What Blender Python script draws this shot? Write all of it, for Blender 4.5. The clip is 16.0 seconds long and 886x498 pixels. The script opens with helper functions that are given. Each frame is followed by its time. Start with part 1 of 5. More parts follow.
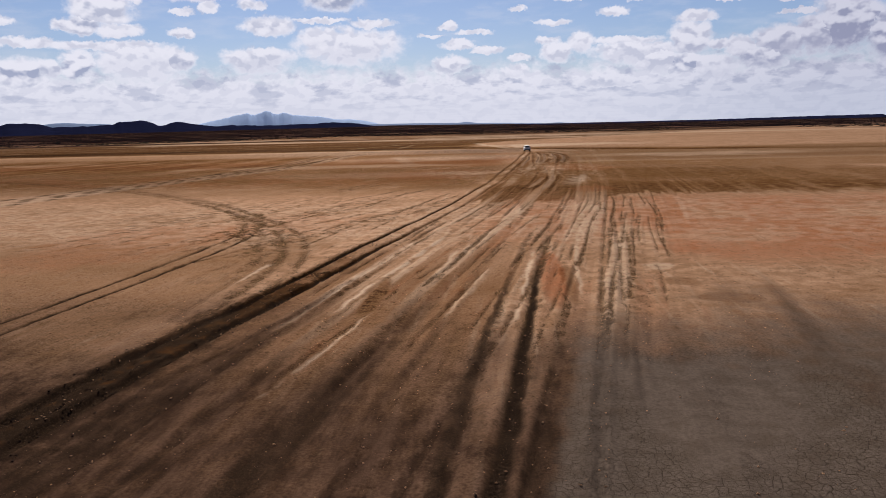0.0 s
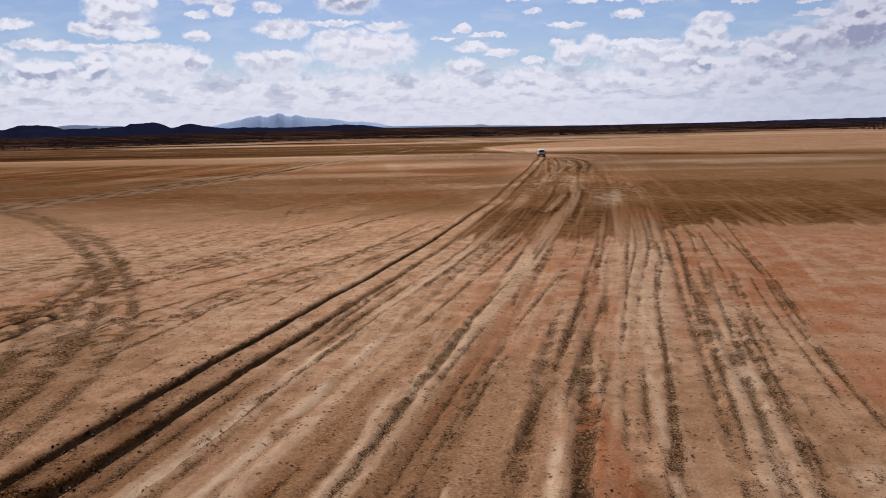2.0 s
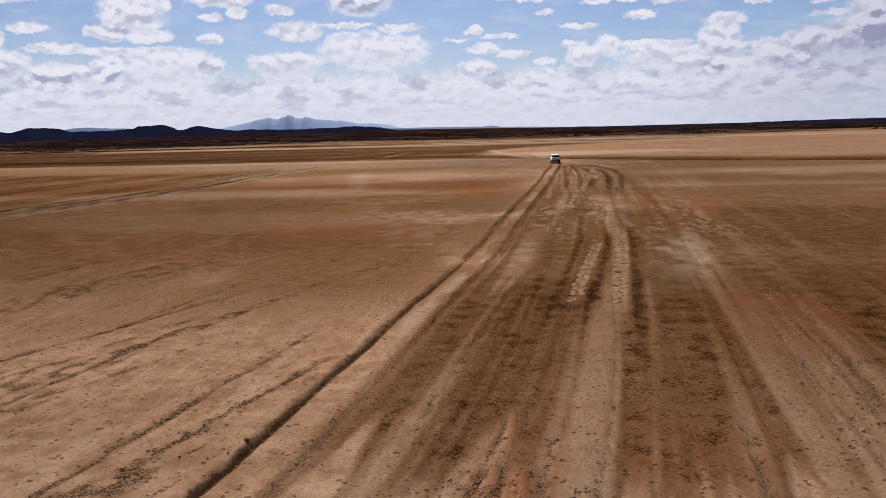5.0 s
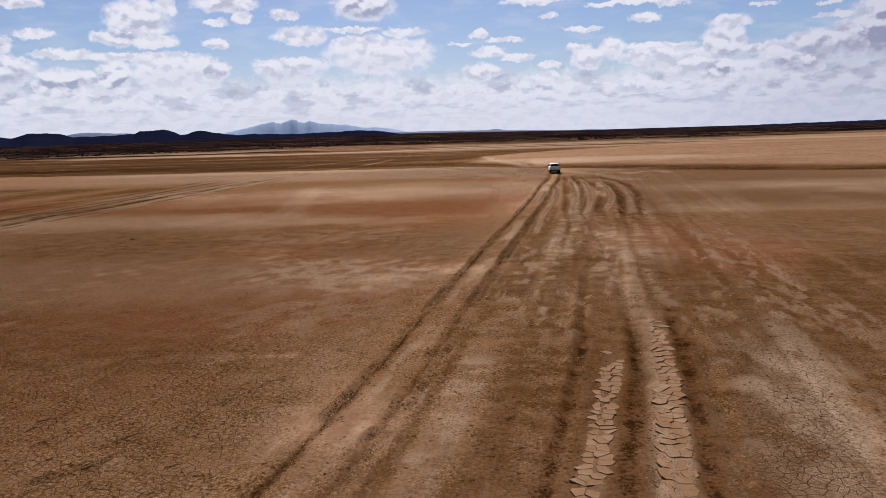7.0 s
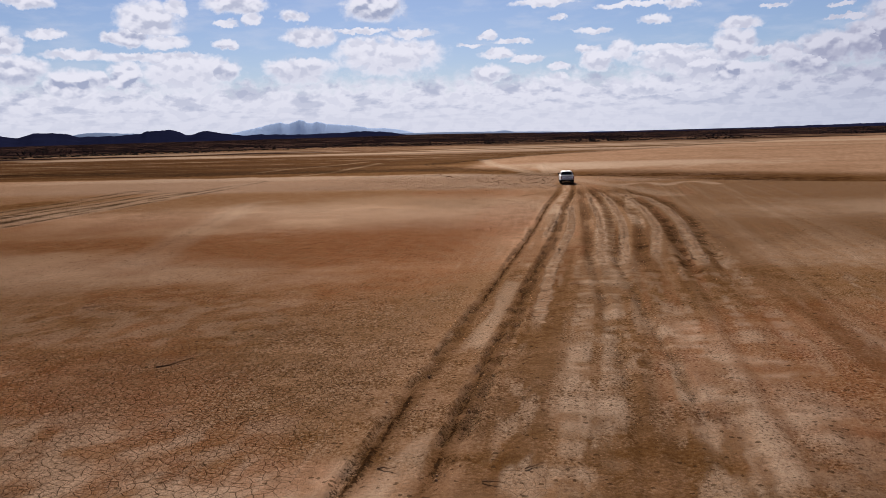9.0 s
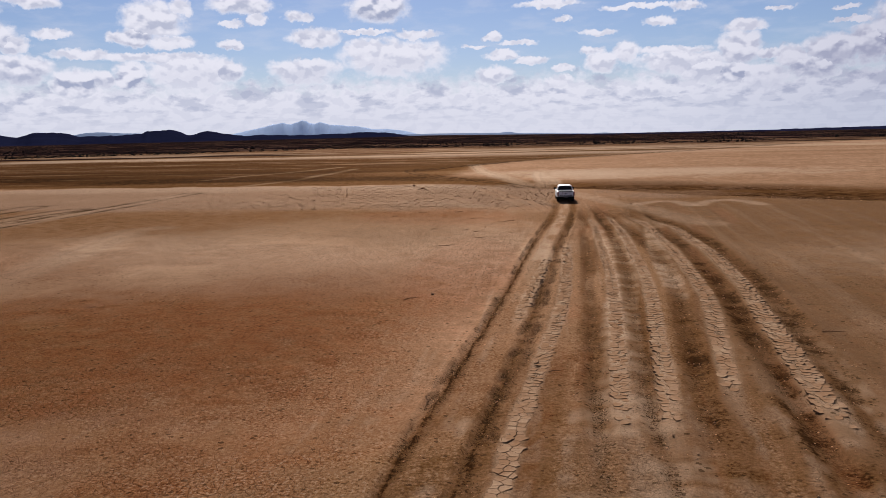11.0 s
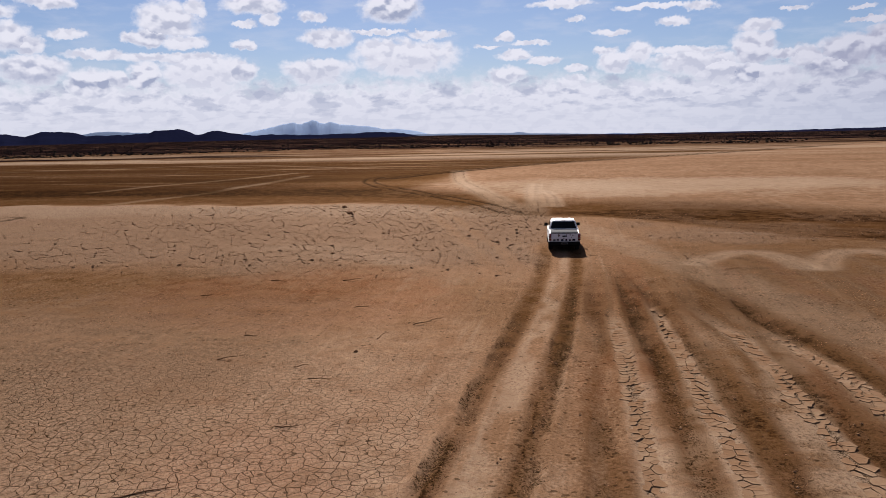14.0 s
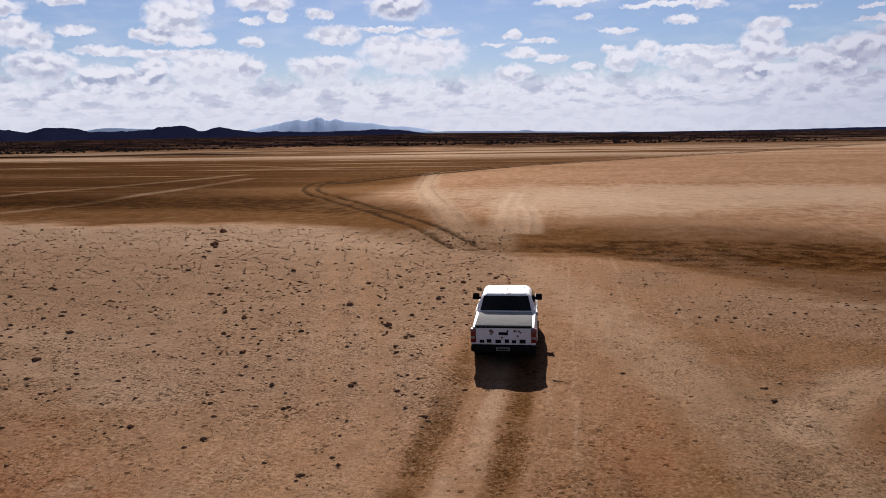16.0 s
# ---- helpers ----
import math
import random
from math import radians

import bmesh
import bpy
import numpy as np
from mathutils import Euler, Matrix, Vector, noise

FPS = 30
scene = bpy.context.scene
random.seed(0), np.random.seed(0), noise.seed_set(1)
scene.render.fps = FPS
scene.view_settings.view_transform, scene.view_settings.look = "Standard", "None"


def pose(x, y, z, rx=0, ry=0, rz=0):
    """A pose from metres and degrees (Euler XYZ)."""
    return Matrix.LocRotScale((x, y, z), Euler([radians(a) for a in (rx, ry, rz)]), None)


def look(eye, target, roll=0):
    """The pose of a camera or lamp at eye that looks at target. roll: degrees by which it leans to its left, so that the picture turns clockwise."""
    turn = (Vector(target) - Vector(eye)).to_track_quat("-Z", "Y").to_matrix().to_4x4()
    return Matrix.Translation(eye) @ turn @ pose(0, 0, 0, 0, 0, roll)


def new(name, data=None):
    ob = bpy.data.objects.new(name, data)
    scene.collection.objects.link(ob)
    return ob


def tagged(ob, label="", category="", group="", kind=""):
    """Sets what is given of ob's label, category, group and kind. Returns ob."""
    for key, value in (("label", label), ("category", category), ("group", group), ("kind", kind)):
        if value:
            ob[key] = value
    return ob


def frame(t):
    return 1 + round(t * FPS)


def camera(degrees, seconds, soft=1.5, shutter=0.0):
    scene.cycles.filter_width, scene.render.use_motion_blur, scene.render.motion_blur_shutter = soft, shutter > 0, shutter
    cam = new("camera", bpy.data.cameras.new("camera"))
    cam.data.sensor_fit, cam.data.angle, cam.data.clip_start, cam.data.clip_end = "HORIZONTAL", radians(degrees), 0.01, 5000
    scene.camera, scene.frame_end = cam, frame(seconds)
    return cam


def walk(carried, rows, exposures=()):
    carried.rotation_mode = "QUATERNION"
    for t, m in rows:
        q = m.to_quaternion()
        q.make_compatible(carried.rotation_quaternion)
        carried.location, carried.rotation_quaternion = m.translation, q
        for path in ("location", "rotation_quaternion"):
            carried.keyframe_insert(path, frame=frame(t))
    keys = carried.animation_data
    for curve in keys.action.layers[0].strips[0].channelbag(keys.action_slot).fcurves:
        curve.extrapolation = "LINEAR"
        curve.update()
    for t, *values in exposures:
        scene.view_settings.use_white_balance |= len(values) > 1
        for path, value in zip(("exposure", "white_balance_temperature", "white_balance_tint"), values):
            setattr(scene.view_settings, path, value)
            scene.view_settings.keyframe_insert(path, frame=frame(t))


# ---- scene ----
cam = camera(60.0, 16.0, soft=0.85)
PATH = [
    (0.0, 0.00, -0.00, 9.34, 80.61, 1.45, 5.41),
    (0.5, 0.31, 7.53, 9.22, 80.65, 1.40, 5.71),
    (1.0, 0.38, 15.04, 9.14, 80.73, 1.38, 6.14),
    (1.5, 0.28, 22.57, 9.01, 80.80, 1.40, 6.29),
    (2.0, 0.19, 30.40, 8.86, 80.81, 1.38, 6.41),
    (2.5, 0.35, 37.86, 8.58, 80.80, 1.41, 6.59),
    (3.0, 0.57, 45.26, 8.39, 80.78, 1.43, 6.75),
    (3.5, 0.48, 52.63, 8.22, 80.81, 1.43, 6.96),
    (4.0, 0.26, 59.82, 8.11, 80.82, 1.44, 7.11),
    (4.5, 0.10, 66.39, 8.12, 80.89, 1.49, 7.21),
    (5.0, 0.38, 72.22, 8.16, 80.95, 1.56, 7.28),
    (5.5, 0.88, 77.91, 8.17, 81.01, 1.64, 7.34),
    (6.0, 1.40, 84.05, 8.16, 81.07, 1.71, 7.38),
    (6.5, 1.74, 91.24, 8.14, 81.16, 1.77, 7.48),
    (7.0, 1.91, 99.02, 8.03, 81.23, 1.79, 7.65),
    (7.5, 1.92, 106.58, 7.91, 81.25, 1.75, 7.72),
    (8.0, 1.87, 114.18, 7.82, 81.26, 1.69, 7.81),
    (8.5, 1.86, 121.33, 7.68, 81.30, 1.64, 8.12),
    (9.0, 1.72, 128.51, 7.54, 81.34, 1.60, 8.30),
    (9.5, 1.68, 135.30, 7.57, 81.36, 1.53, 8.36),
    (10.0, 1.88, 141.41, 7.64, 81.38, 1.46, 8.44),
    (10.5, 2.23, 147.12, 7.64, 81.40, 1.39, 8.52),
    (11.0, 2.63, 152.68, 7.58, 81.43, 1.35, 8.60),
    (11.5, 2.99, 158.40, 7.49, 81.55, 1.33, 8.58),
    (12.0, 3.26, 164.53, 7.39, 81.50, 1.29, 8.92),
    (12.5, 3.35, 171.14, 7.31, 81.41, 1.29, 9.01),
    (13.0, 3.43, 177.78, 7.25, 81.41, 1.32, 9.20),
    (13.5, 3.48, 184.45, 7.17, 81.47, 1.30, 9.41),
    (14.0, 3.67, 190.60, 7.03, 81.46, 1.24, 9.50),
    (14.5, 3.99, 196.83, 6.90, 81.39, 1.15, 9.58),
    (15.0, 4.47, 203.00, 6.80, 81.33, 1.06, 9.70),
    (15.5, 4.89, 209.05, 6.63, 81.30, 1.02, 9.94),
    (16.0, 5.26, 215.16, 6.51, 81.30, 1.00, 10.00),
]
walk(cam, [(t, pose(*v)) for t, *v in PATH], exposures=[(0.0, 1.9), (16.0, 1.9)])

# world and sun: bright day, the sun high ahead and a little to the west of the driven line
SUN_AZ, SUN_EL = -12.7, 32.0
sun_data = bpy.data.lights.new("sun", "SUN")
sun_data.energy, sun_data.angle, sun_data.color = 5.0, radians(0.53), (1.0, 0.95, 0.87)
sun = new("sun", sun_data)
sun_way = Vector((math.sin(radians(SUN_AZ)) * math.cos(radians(SUN_EL)), math.cos(radians(SUN_AZ)) * math.cos(radians(SUN_EL)), math.sin(radians(SUN_EL))))
sun.matrix_world = look(sun_way * 400, (0, 0, 0))

world = bpy.data.worlds.new("sky")
scene.world = world
world.use_nodes = True


class Nodes:
    """Short hand for building a node tree."""

    def __init__(self, tree):
        self.t = tree

    def add(self, kind):
        return self.t.nodes.new(kind)

    def put(self, socket, v):
        if isinstance(v, bpy.types.NodeSocket):
            self.t.links.new(v, socket)
        elif v is not None:
            socket.default_value = v

    def math(self, op, a, b=None, c=None, clamp=False):
        n = self.add("ShaderNodeMath")
        n.operation, n.use_clamp = op, clamp
        for s, v in zip(n.inputs, (a, b, c)):
            self.put(s, v)
        return n.outputs[0]

    def vec(self, op, a, b=None, scale=None):
        n = self.add("ShaderNodeVectorMath")
        n.operation = op
        self.put(n.inputs[0], a)
        if b is not None:
            self.put(n.inputs[1], b)
        if scale is not None:
            self.put(n.inputs["Scale"], scale)
        return n.outputs["Value"] if op in ("LENGTH", "DOT_PRODUCT", "DISTANCE") else n.outputs[0]

    def ramp(self, v, lo, hi, to_lo=0.0, to_hi=1.0, smooth=True):
        n = self.add("ShaderNodeMapRange")
        n.interpolation_type = "SMOOTHSTEP" if smooth else "LINEAR"
        for s, x in zip(n.inputs, (v, lo, hi, to_lo, to_hi)):
            self.put(s, x)
        return n.outputs[0]

    def noise(self, vector, scale, detail=4.0, rough=0.5, lac=2.0, distort=0.0):
        n = self.add("ShaderNodeTexNoise")
        self.put(n.inputs["Vector"], vector)
        for k, v in (("Scale", scale), ("Detail", detail), ("Roughness", rough), ("Lacunarity", lac), ("Distortion", distort)):
            self.put(n.inputs[k], v)
        return n.outputs[0]

    def mix(self, f, a, b, blend="MIX"):
        n = self.add("ShaderNodeMix")
        n.data_type, n.blend_type = "RGBA", blend
        self.put(n.inputs[0], f)
        for s, v in ((n.inputs[6], a), (n.inputs[7], b)):
            self.put(s, (*v, 1.0) if isinstance(v, tuple) and len(v) == 3 else v)
        return n.outputs[2]

    def scaled(self, vector, sx, sy, sz=1.0):
        return self.vec("MULTIPLY", vector, (sx, sy, sz))


# fair-weather cumulus: azimuth, elevation, half width, height above and depth below the waist in degrees, greyness of the base
TOWERS = [
    (-28.5, 7.9, 2.29, 1.66, 1.34, 0.50), (-29.8, 6.9, 1.34, 0.71, 0.71, 0.70), (-26.7, 8.8, 0.95, 0.79, 0.55, 0.20), (-33.6, 3.7, 1.81, 1.18, 0.95, 0.90), (-32.1, 4.1, 1.18, 0.71, 0.79, 0.50), (-30.3, 4.2, 1.26, 1.34, 0.87, 0.90),
    (-23.8, 4.7, 1.30, 0.75, 0.85, 0.55), (-13.0, 9.0, 2.52, 1.34, 1.18, 0.80), (-4.8, 4.1, 1.58, 0.79, 0.71, 0.35), (12.1, 5.2, 1.73, 1.50, 1.34, 0.50), (11.7, 3.6, 1.73, 0.95, 0.87, 0.90), (15.3, 4.6, 1.18, 0.95, 0.95, 0.30),
    (17.9, 5.0, 2.13, 1.02, 1.73, 0.60), (19.9, 5.4, 1.58, 1.10, 1.97, 0.60), (21.7, 6.0, 2.44, 1.89, 2.60, 1.00), (-38.2, 6.8, 1.58, 0.95, 1.18, 0.50),
]
BANKS = [
    (-37.0, 6.2, 1.02, 0.87, 0.79, 0.40), (-37.0, 4.8, 2.44, 0.87, 1.34, 0.60), (-26.2, 5.0, 3.55, 0.71, 2.36, 0.15), (-18.5, 5.0, 2.76, 0.63, 1.58, 0.30), (-12.0, 5.8, 4.26, 1.10, 1.89, 0.20), (-14.0, 6.1, 1.97, 0.87, 1.18, 0.15),
    (3.0, 4.9, 1.42, 0.71, 1.02, 0.30), (4.6, 5.5, 0.95, 0.71, 1.02, 0.20), (8.5, 4.8, 3.55, 0.55, 1.42, 0.30), (16.7, 3.8, 1.97, 0.79, 1.02, 0.70), (-0.2, 3.6, 1.18, 0.47, 0.71, 0.20), (-17.6, 6.9, 2.13, 0.79, 0.71, 0.35),
    (9.8, 4.0, 1.97, 0.71, 1.18, 0.35), (13.6, 3.5, 1.97, 0.79, 1.18, 0.30), (24.7, 5.0, 2.36, 1.97, 2.36, 0.90), (6.6, 2.7, 2.36, 0.55, 0.55, 0.70),
]
LENSES = [
    (-33.0, 5.7, 2.52, 0.43, 0.35, 0.20), (-28.4, 5.6, 4.34, 0.35, 0.47, 0.20), (-23.5, 6.4, 0.95, 0.47, 0.35, 0.60), (-22.6, 9.1, 2.44, 0.87, 0.71, 0.50), (-18.7, 8.3, 1.18, 0.55, 0.39, 0.30), (-4.2, 5.4, 1.42, 0.43, 0.28, 0.20),
    (-2.1, 5.1, 1.42, 0.32, 0.28, 0.20), (6.9, 7.3, 1.30, 0.47, 0.32, 0.20), (12.4, 6.6, 1.50, 0.63, 0.35, 0.20), (8.5, 8.3, 1.26, 0.39, 0.39, 0.30), (2.3, 5.6, 1.10, 0.35, 0.32, 0.20), (7.7, 5.4, 2.92, 0.32, 0.35, 0.15),
    (-35.8, 8.9, 1.81, 0.55, 0.47, 0.40), (-39.1, 8.1, 1.58, 0.79, 0.47, 0.50), (14.1, 4.8, 0.87, 0.43, 0.39, 0.40), (-30.8, 6.9, 1.02, 0.47, 0.47, 0.50),
]
# thin scraps: azimuth, elevation and half sizes
WISPS = [
    (-34.8, 7.0, 1.18, 0.35), (-27.6, 6.6, 1.66, 0.55), (-4.9, 6.8, 0.63, 0.35), (-3.1, 6.3, 1.42, 0.24), (-6.2, 6.1, 1.02, 0.16), (0.2, 7.8, 0.55, 0.24),
    (2.6, 6.8, 1.26, 0.24), (-0.9, 8.9, 2.05, 0.35), (5.4, 8.4, 2.36, 0.24), (18.9, 6.6, 1.34, 0.16), (18.5, 7.4, 1.02, 0.16), (14.6, 7.7, 0.79, 0.16),
    (-10.3, 7.1, 1.58, 0.35), (-21.6, 8.3, 0.71, 0.55), (0.2, 4.4, 0.71, 0.28), (22.5, 7.9, 2.36, 0.32), (-23.4, 7.8, 0.79, 0.28), (-14.0, 7.3, 1.97, 0.20),
]

n = Nodes(world.node_tree)
world.node_tree.nodes.clear()
way = n.add("ShaderNodeTexCoord").outputs["Generated"]
sep = n.add("ShaderNodeSeparateXYZ")
n.put(sep.inputs[0], way)
azimuth = n.math("MULTIPLY", n.math("ARCTAN2", sep.outputs[0], sep.outputs[1]), 57.2958)
height = n.math("MULTIPLY", n.math("ARCSINE", sep.outputs[2]), 57.2958)
both = n.add("ShaderNodeCombineXYZ")
n.put(both.inputs[0], azimuth)
n.put(both.inputs[1], height)
flat_place = both.outputs[0]


def colour_noise(vector, scale, detail, rough):
    k = n.add("ShaderNodeTexNoise")
    n.put(k.inputs["Vector"], vector)
    for key, v in (("Scale", scale), ("Detail", detail), ("Roughness", rough)):
        k.inputs[key].default_value = v
    return k


# billowing outlines: the place is pushed about before the clouds are looked up
push = n.vec("SCALE", n.vec("SUBTRACT", colour_noise(flat_place, 0.85, 3.0, 0.55).outputs[1], (0.5, 0.5, 0.5)), scale=1.15)
curl = n.vec("SCALE", n.vec("SUBTRACT", colour_noise(flat_place, 3.2, 3.0, 0.55).outputs[1], (0.5, 0.5, 0.5)), scale=0.55)
place = n.vec("ADD", flat_place, n.vec("MULTIPLY", n.vec("ADD", push, curl), (1.0, 0.72, 0.0)))

best, rise, grey = -1.0, 0.0, 0.0
for rows_ in (BANKS, LENSES, TOWERS, [(a, e, w * 1.15, h, h, 0.1) for a, e, w, h in WISPS]):
    for a, e, w, up, down, dull in rows_:
        q = n.add("ShaderNodeSeparateXYZ")
        shifted = n.add("ShaderNodeVectorMath")
        shifted.operation = "MULTIPLY_ADD"
        n.put(shifted.inputs[0], place)
        shifted.inputs[1].default_value, shifted.inputs[2].default_value = (1 / w, 1 / up, 0.0), (-a / w, -e / up, 0.0)
        n.put(q.inputs[0], shifted.outputs[0])
        v = n.math("MAXIMUM", q.outputs[1], n.math("MULTIPLY", q.outputs[1], -up / down))
        f = n.math("SUBTRACT", 1.0, n.math("ADD", n.math("MULTIPLY", q.outputs[0], q.outputs[0]), n.math("MULTIPLY", v, v)))
        nearer = n.math("GREATER_THAN", f, best)
        best = n.math("MAXIMUM", f, best)
        rise = n.math("ADD", n.math("MULTIPLY", rise, n.math("SUBTRACT", 1.0, nearer)), n.math("MULTIPLY", q.outputs[1], nearer))
        grey = n.math("ADD", n.math("MULTIPLY", grey, n.math("SUBTRACT", 1.0, nearer)), n.math("MULTIPLY", nearer, dull))
# a closed deck towards the horizon, foreshortened with distance, and scattered cloud overhead
squeeze = n.math("DIVIDE", 6.0, n.math("ADD", n.math("MAXIMUM", height, 0.0), 1.2))
deck_place = n.add("ShaderNodeCombineXYZ")
n.put(deck_place.inputs[0], n.math("MULTIPLY", azimuth, 0.55))
n.put(deck_place.inputs[1], n.math("MULTIPLY", squeeze, 3.0))
lump = n.noise(deck_place.outputs[0], 0.85, 5.0, 0.55)
lump2 = n.noise(n.vec("ADD", deck_place.outputs[0], (0.0, 0.45, 7.0)), 0.85, 5.0, 0.55)
fluff = n.noise(n.scaled(flat_place, 1.0, 1.35), 1.1, 4.0, 0.52)
fluff_up = n.noise(n.scaled(n.vec("ADD", flat_place, (-0.12, 0.42, 0.0)), 1.0, 1.35), 1.1, 2.0, 0.45)
soft_fluff = n.noise(n.scaled(flat_place, 1.0, 1.35), 1.1, 2.0, 0.45)
deck_cover = n.ramp(n.math("ADD", height, n.math("MULTIPLY", n.math("SUBTRACT", fluff, 0.5), 3.2)), 4.6, 2.9)
over_head = n.ramp(n.math("ADD", n.noise(n.scaled(flat_place, 0.10, 0.16), 1.0, 5.0, 0.6), n.ramp(height, 9.5, 14.0, -0.6, 0.0)), 0.50, 0.60)
body = n.math("ADD", best, n.math("MULTIPLY", n.math("SUBTRACT", fluff, 0.5), 1.15))
cumulus = n.ramp(body, -0.18, 0.62)
cover = n.math("MAXIMUM", n.math("MAXIMUM", cumulus, deck_cover), n.math("MULTIPLY", over_head, 0.9))
# sunlit heads, grey bellies
relief = n.math("MULTIPLY", n.math("SUBTRACT", soft_fluff, fluff_up), 2.6)
belly = n.math("MULTIPLY", n.ramp(n.math("ADD", rise, relief), 0.42, -0.55), n.math("MULTIPLY", grey, n.ramp(body, 0.15, 0.75)))
deck_grey = n.math("MULTIPLY", n.ramp(n.math("ADD", lump, n.math("MULTIPLY", n.math("SUBTRACT", lump, lump2), 0.35)), 0.47, 0.66), n.ramp(height, 0.5, 2.2, 0.12, 0.62))
shade = n.math("MAXIMUM", n.math("MULTIPLY", belly, n.ramp(height, 1.5, 4.0, 0.3, 1.0)), n.math("MULTIPLY", deck_grey, n.ramp(best, 0.30, 0.0)))
shade = n.math("ADD", shade, n.math("MULTIPLY", n.ramp(relief, 0.04, -0.32), 0.22), clamp=True)
cloud = n.mix(shade, (0.80, 0.80, 0.905), (0.36, 0.40, 0.56))
cloud = n.mix(n.math("MULTIPLY", n.ramp(azimuth, 5.0, 23.0), 0.78), cloud, n.mix(shade, (0.56, 0.57, 0.70), (0.28, 0.29, 0.43)))
veil = n.ramp(height, 4.5, 0.3)
cloud = n.mix(n.math("MULTIPLY", veil, 0.60), cloud, n.mix(n.ramp(azimuth, -2.0, 20.0), (0.63, 0.65, 0.775), (0.50, 0.54, 0.68)))
sky = n.add("ShaderNodeTexSky")
sky.sky_type, sky.sun_disc, sky.sun_elevation, sky.sun_rotation = "NISHITA", False, radians(SUN_EL), radians(SUN_AZ)
sky.air_density, sky.dust_density, sky.ozone_density = 1.0, 0.15, 2.0
blue = n.mix(1.0, sky.outputs[0], (0.052, 0.0545, 0.071), "MULTIPLY")
blue = n.mix(0.05, blue, (0.60, 0.64, 0.78))
blue = n.mix(n.math("MULTIPLY", n.ramp(n.noise(n.scaled(flat_place, 0.25, 0.9), 1.0, 4.0, 0.6), 0.45, 0.7), 0.22), blue, (0.68, 0.70, 0.82))
blue = n.mix(n.math("MULTIPLY", veil, 0.9), blue, (0.63, 0.66, 0.78))
seen = n.mix(cover, blue, cloud)
out, back = n.add("ShaderNodeOutputWorld"), n.add("ShaderNodeBackground")
n.put(back.inputs[0], seen)
n.put(back.inputs[1], 0.266)
n.put(out.inputs[0], back.outputs[0])


# ---- materials ----
def material(name):
    m = bpy.data.materials.new(name)
    m.use_nodes = True
    k = Nodes(m.node_tree)
    b = m.node_tree.nodes["Principled BSDF"]
    return m, k, b


def matt(m, k, b, sheen=None, shine=None):
    """Trades the glossy shader for a dull, chalky one of the same colour, with a faint rough sheen if wanted."""
    d = k.add("ShaderNodeBsdfDiffuse")
    d.inputs["Roughness"].default_value = 0.6 if sheen is None else 0.0
    k.put(d.inputs["Color"], b.inputs["Base Color"].links[0].from_socket)
    out_ = m.node_tree.nodes["Material Output"].inputs["Surface"]
    if sheen is not None:
        gloss, both_ = k.add("ShaderNodeBsdfGlossy"), k.add("ShaderNodeMixShader")
        gloss.inputs["Roughness"].default_value = 0.66
        k.put(gloss.inputs["Color"], shine or b.inputs["Base Color"].links[0].from_socket)
        k.put(both_.inputs[0], sheen)
        k.put(both_.inputs[1], d.outputs[0])
        k.put(both_.inputs[2], gloss.outputs[0])
        k.put(out_, both_.outputs[0])
    else:
        k.put(out_, d.outputs[0])
    return d


def plain(name, color, rough=0.6, metal=0.0, spread=0.12, scale=6.0, bump=0.0, spec=None):
    """A surface with slight blotches of colour and gloss."""
    m, k, b = material(name)
    p = k.add("ShaderNodeTexCoord").outputs["Object"]
    v = k.noise(p, scale, 5.0, 0.6)
    dark = tuple(c * (1 - spread * 2) for c in color)
    lite = tuple(min(1.0, c * (1 + spread)) for c in color)
    k.put(b.inputs["Base Color"], k.mix(v, dark, lite))
    k.put(b.inputs["Roughness"], k.ramp(v, 0.3, 0.7, max(0.0, rough - 0.08), min(1.0, rough + 0.08)))
    b.inputs["Metallic"].default_value = metal
    if spec is not None:
        b = matt(m, k, b)
    if bump:
        n_ = k.add("ShaderNodeBump")
        n_.inputs["Strength"].default_value = bump
        n_.inputs["Distance"].default_value = 0.01
        k.put(n_.inputs["Height"], k.noise(p, scale * 8, 4.0))
        k.put(b.inputs["Normal"], n_.outputs[0])
    return m


SAND_A, SAND_B = (0.145, 0.0865, 0.0555), (0.0965, 0.0535, 0.0320)
OCHRE, RED, PALE, GREY = (0.0600, 0.0292, 0.0122), (0.102, 0.0405, 0.0200), (0.176, 0.126, 0.0928), (0.098, 0.0620, 0.0430)


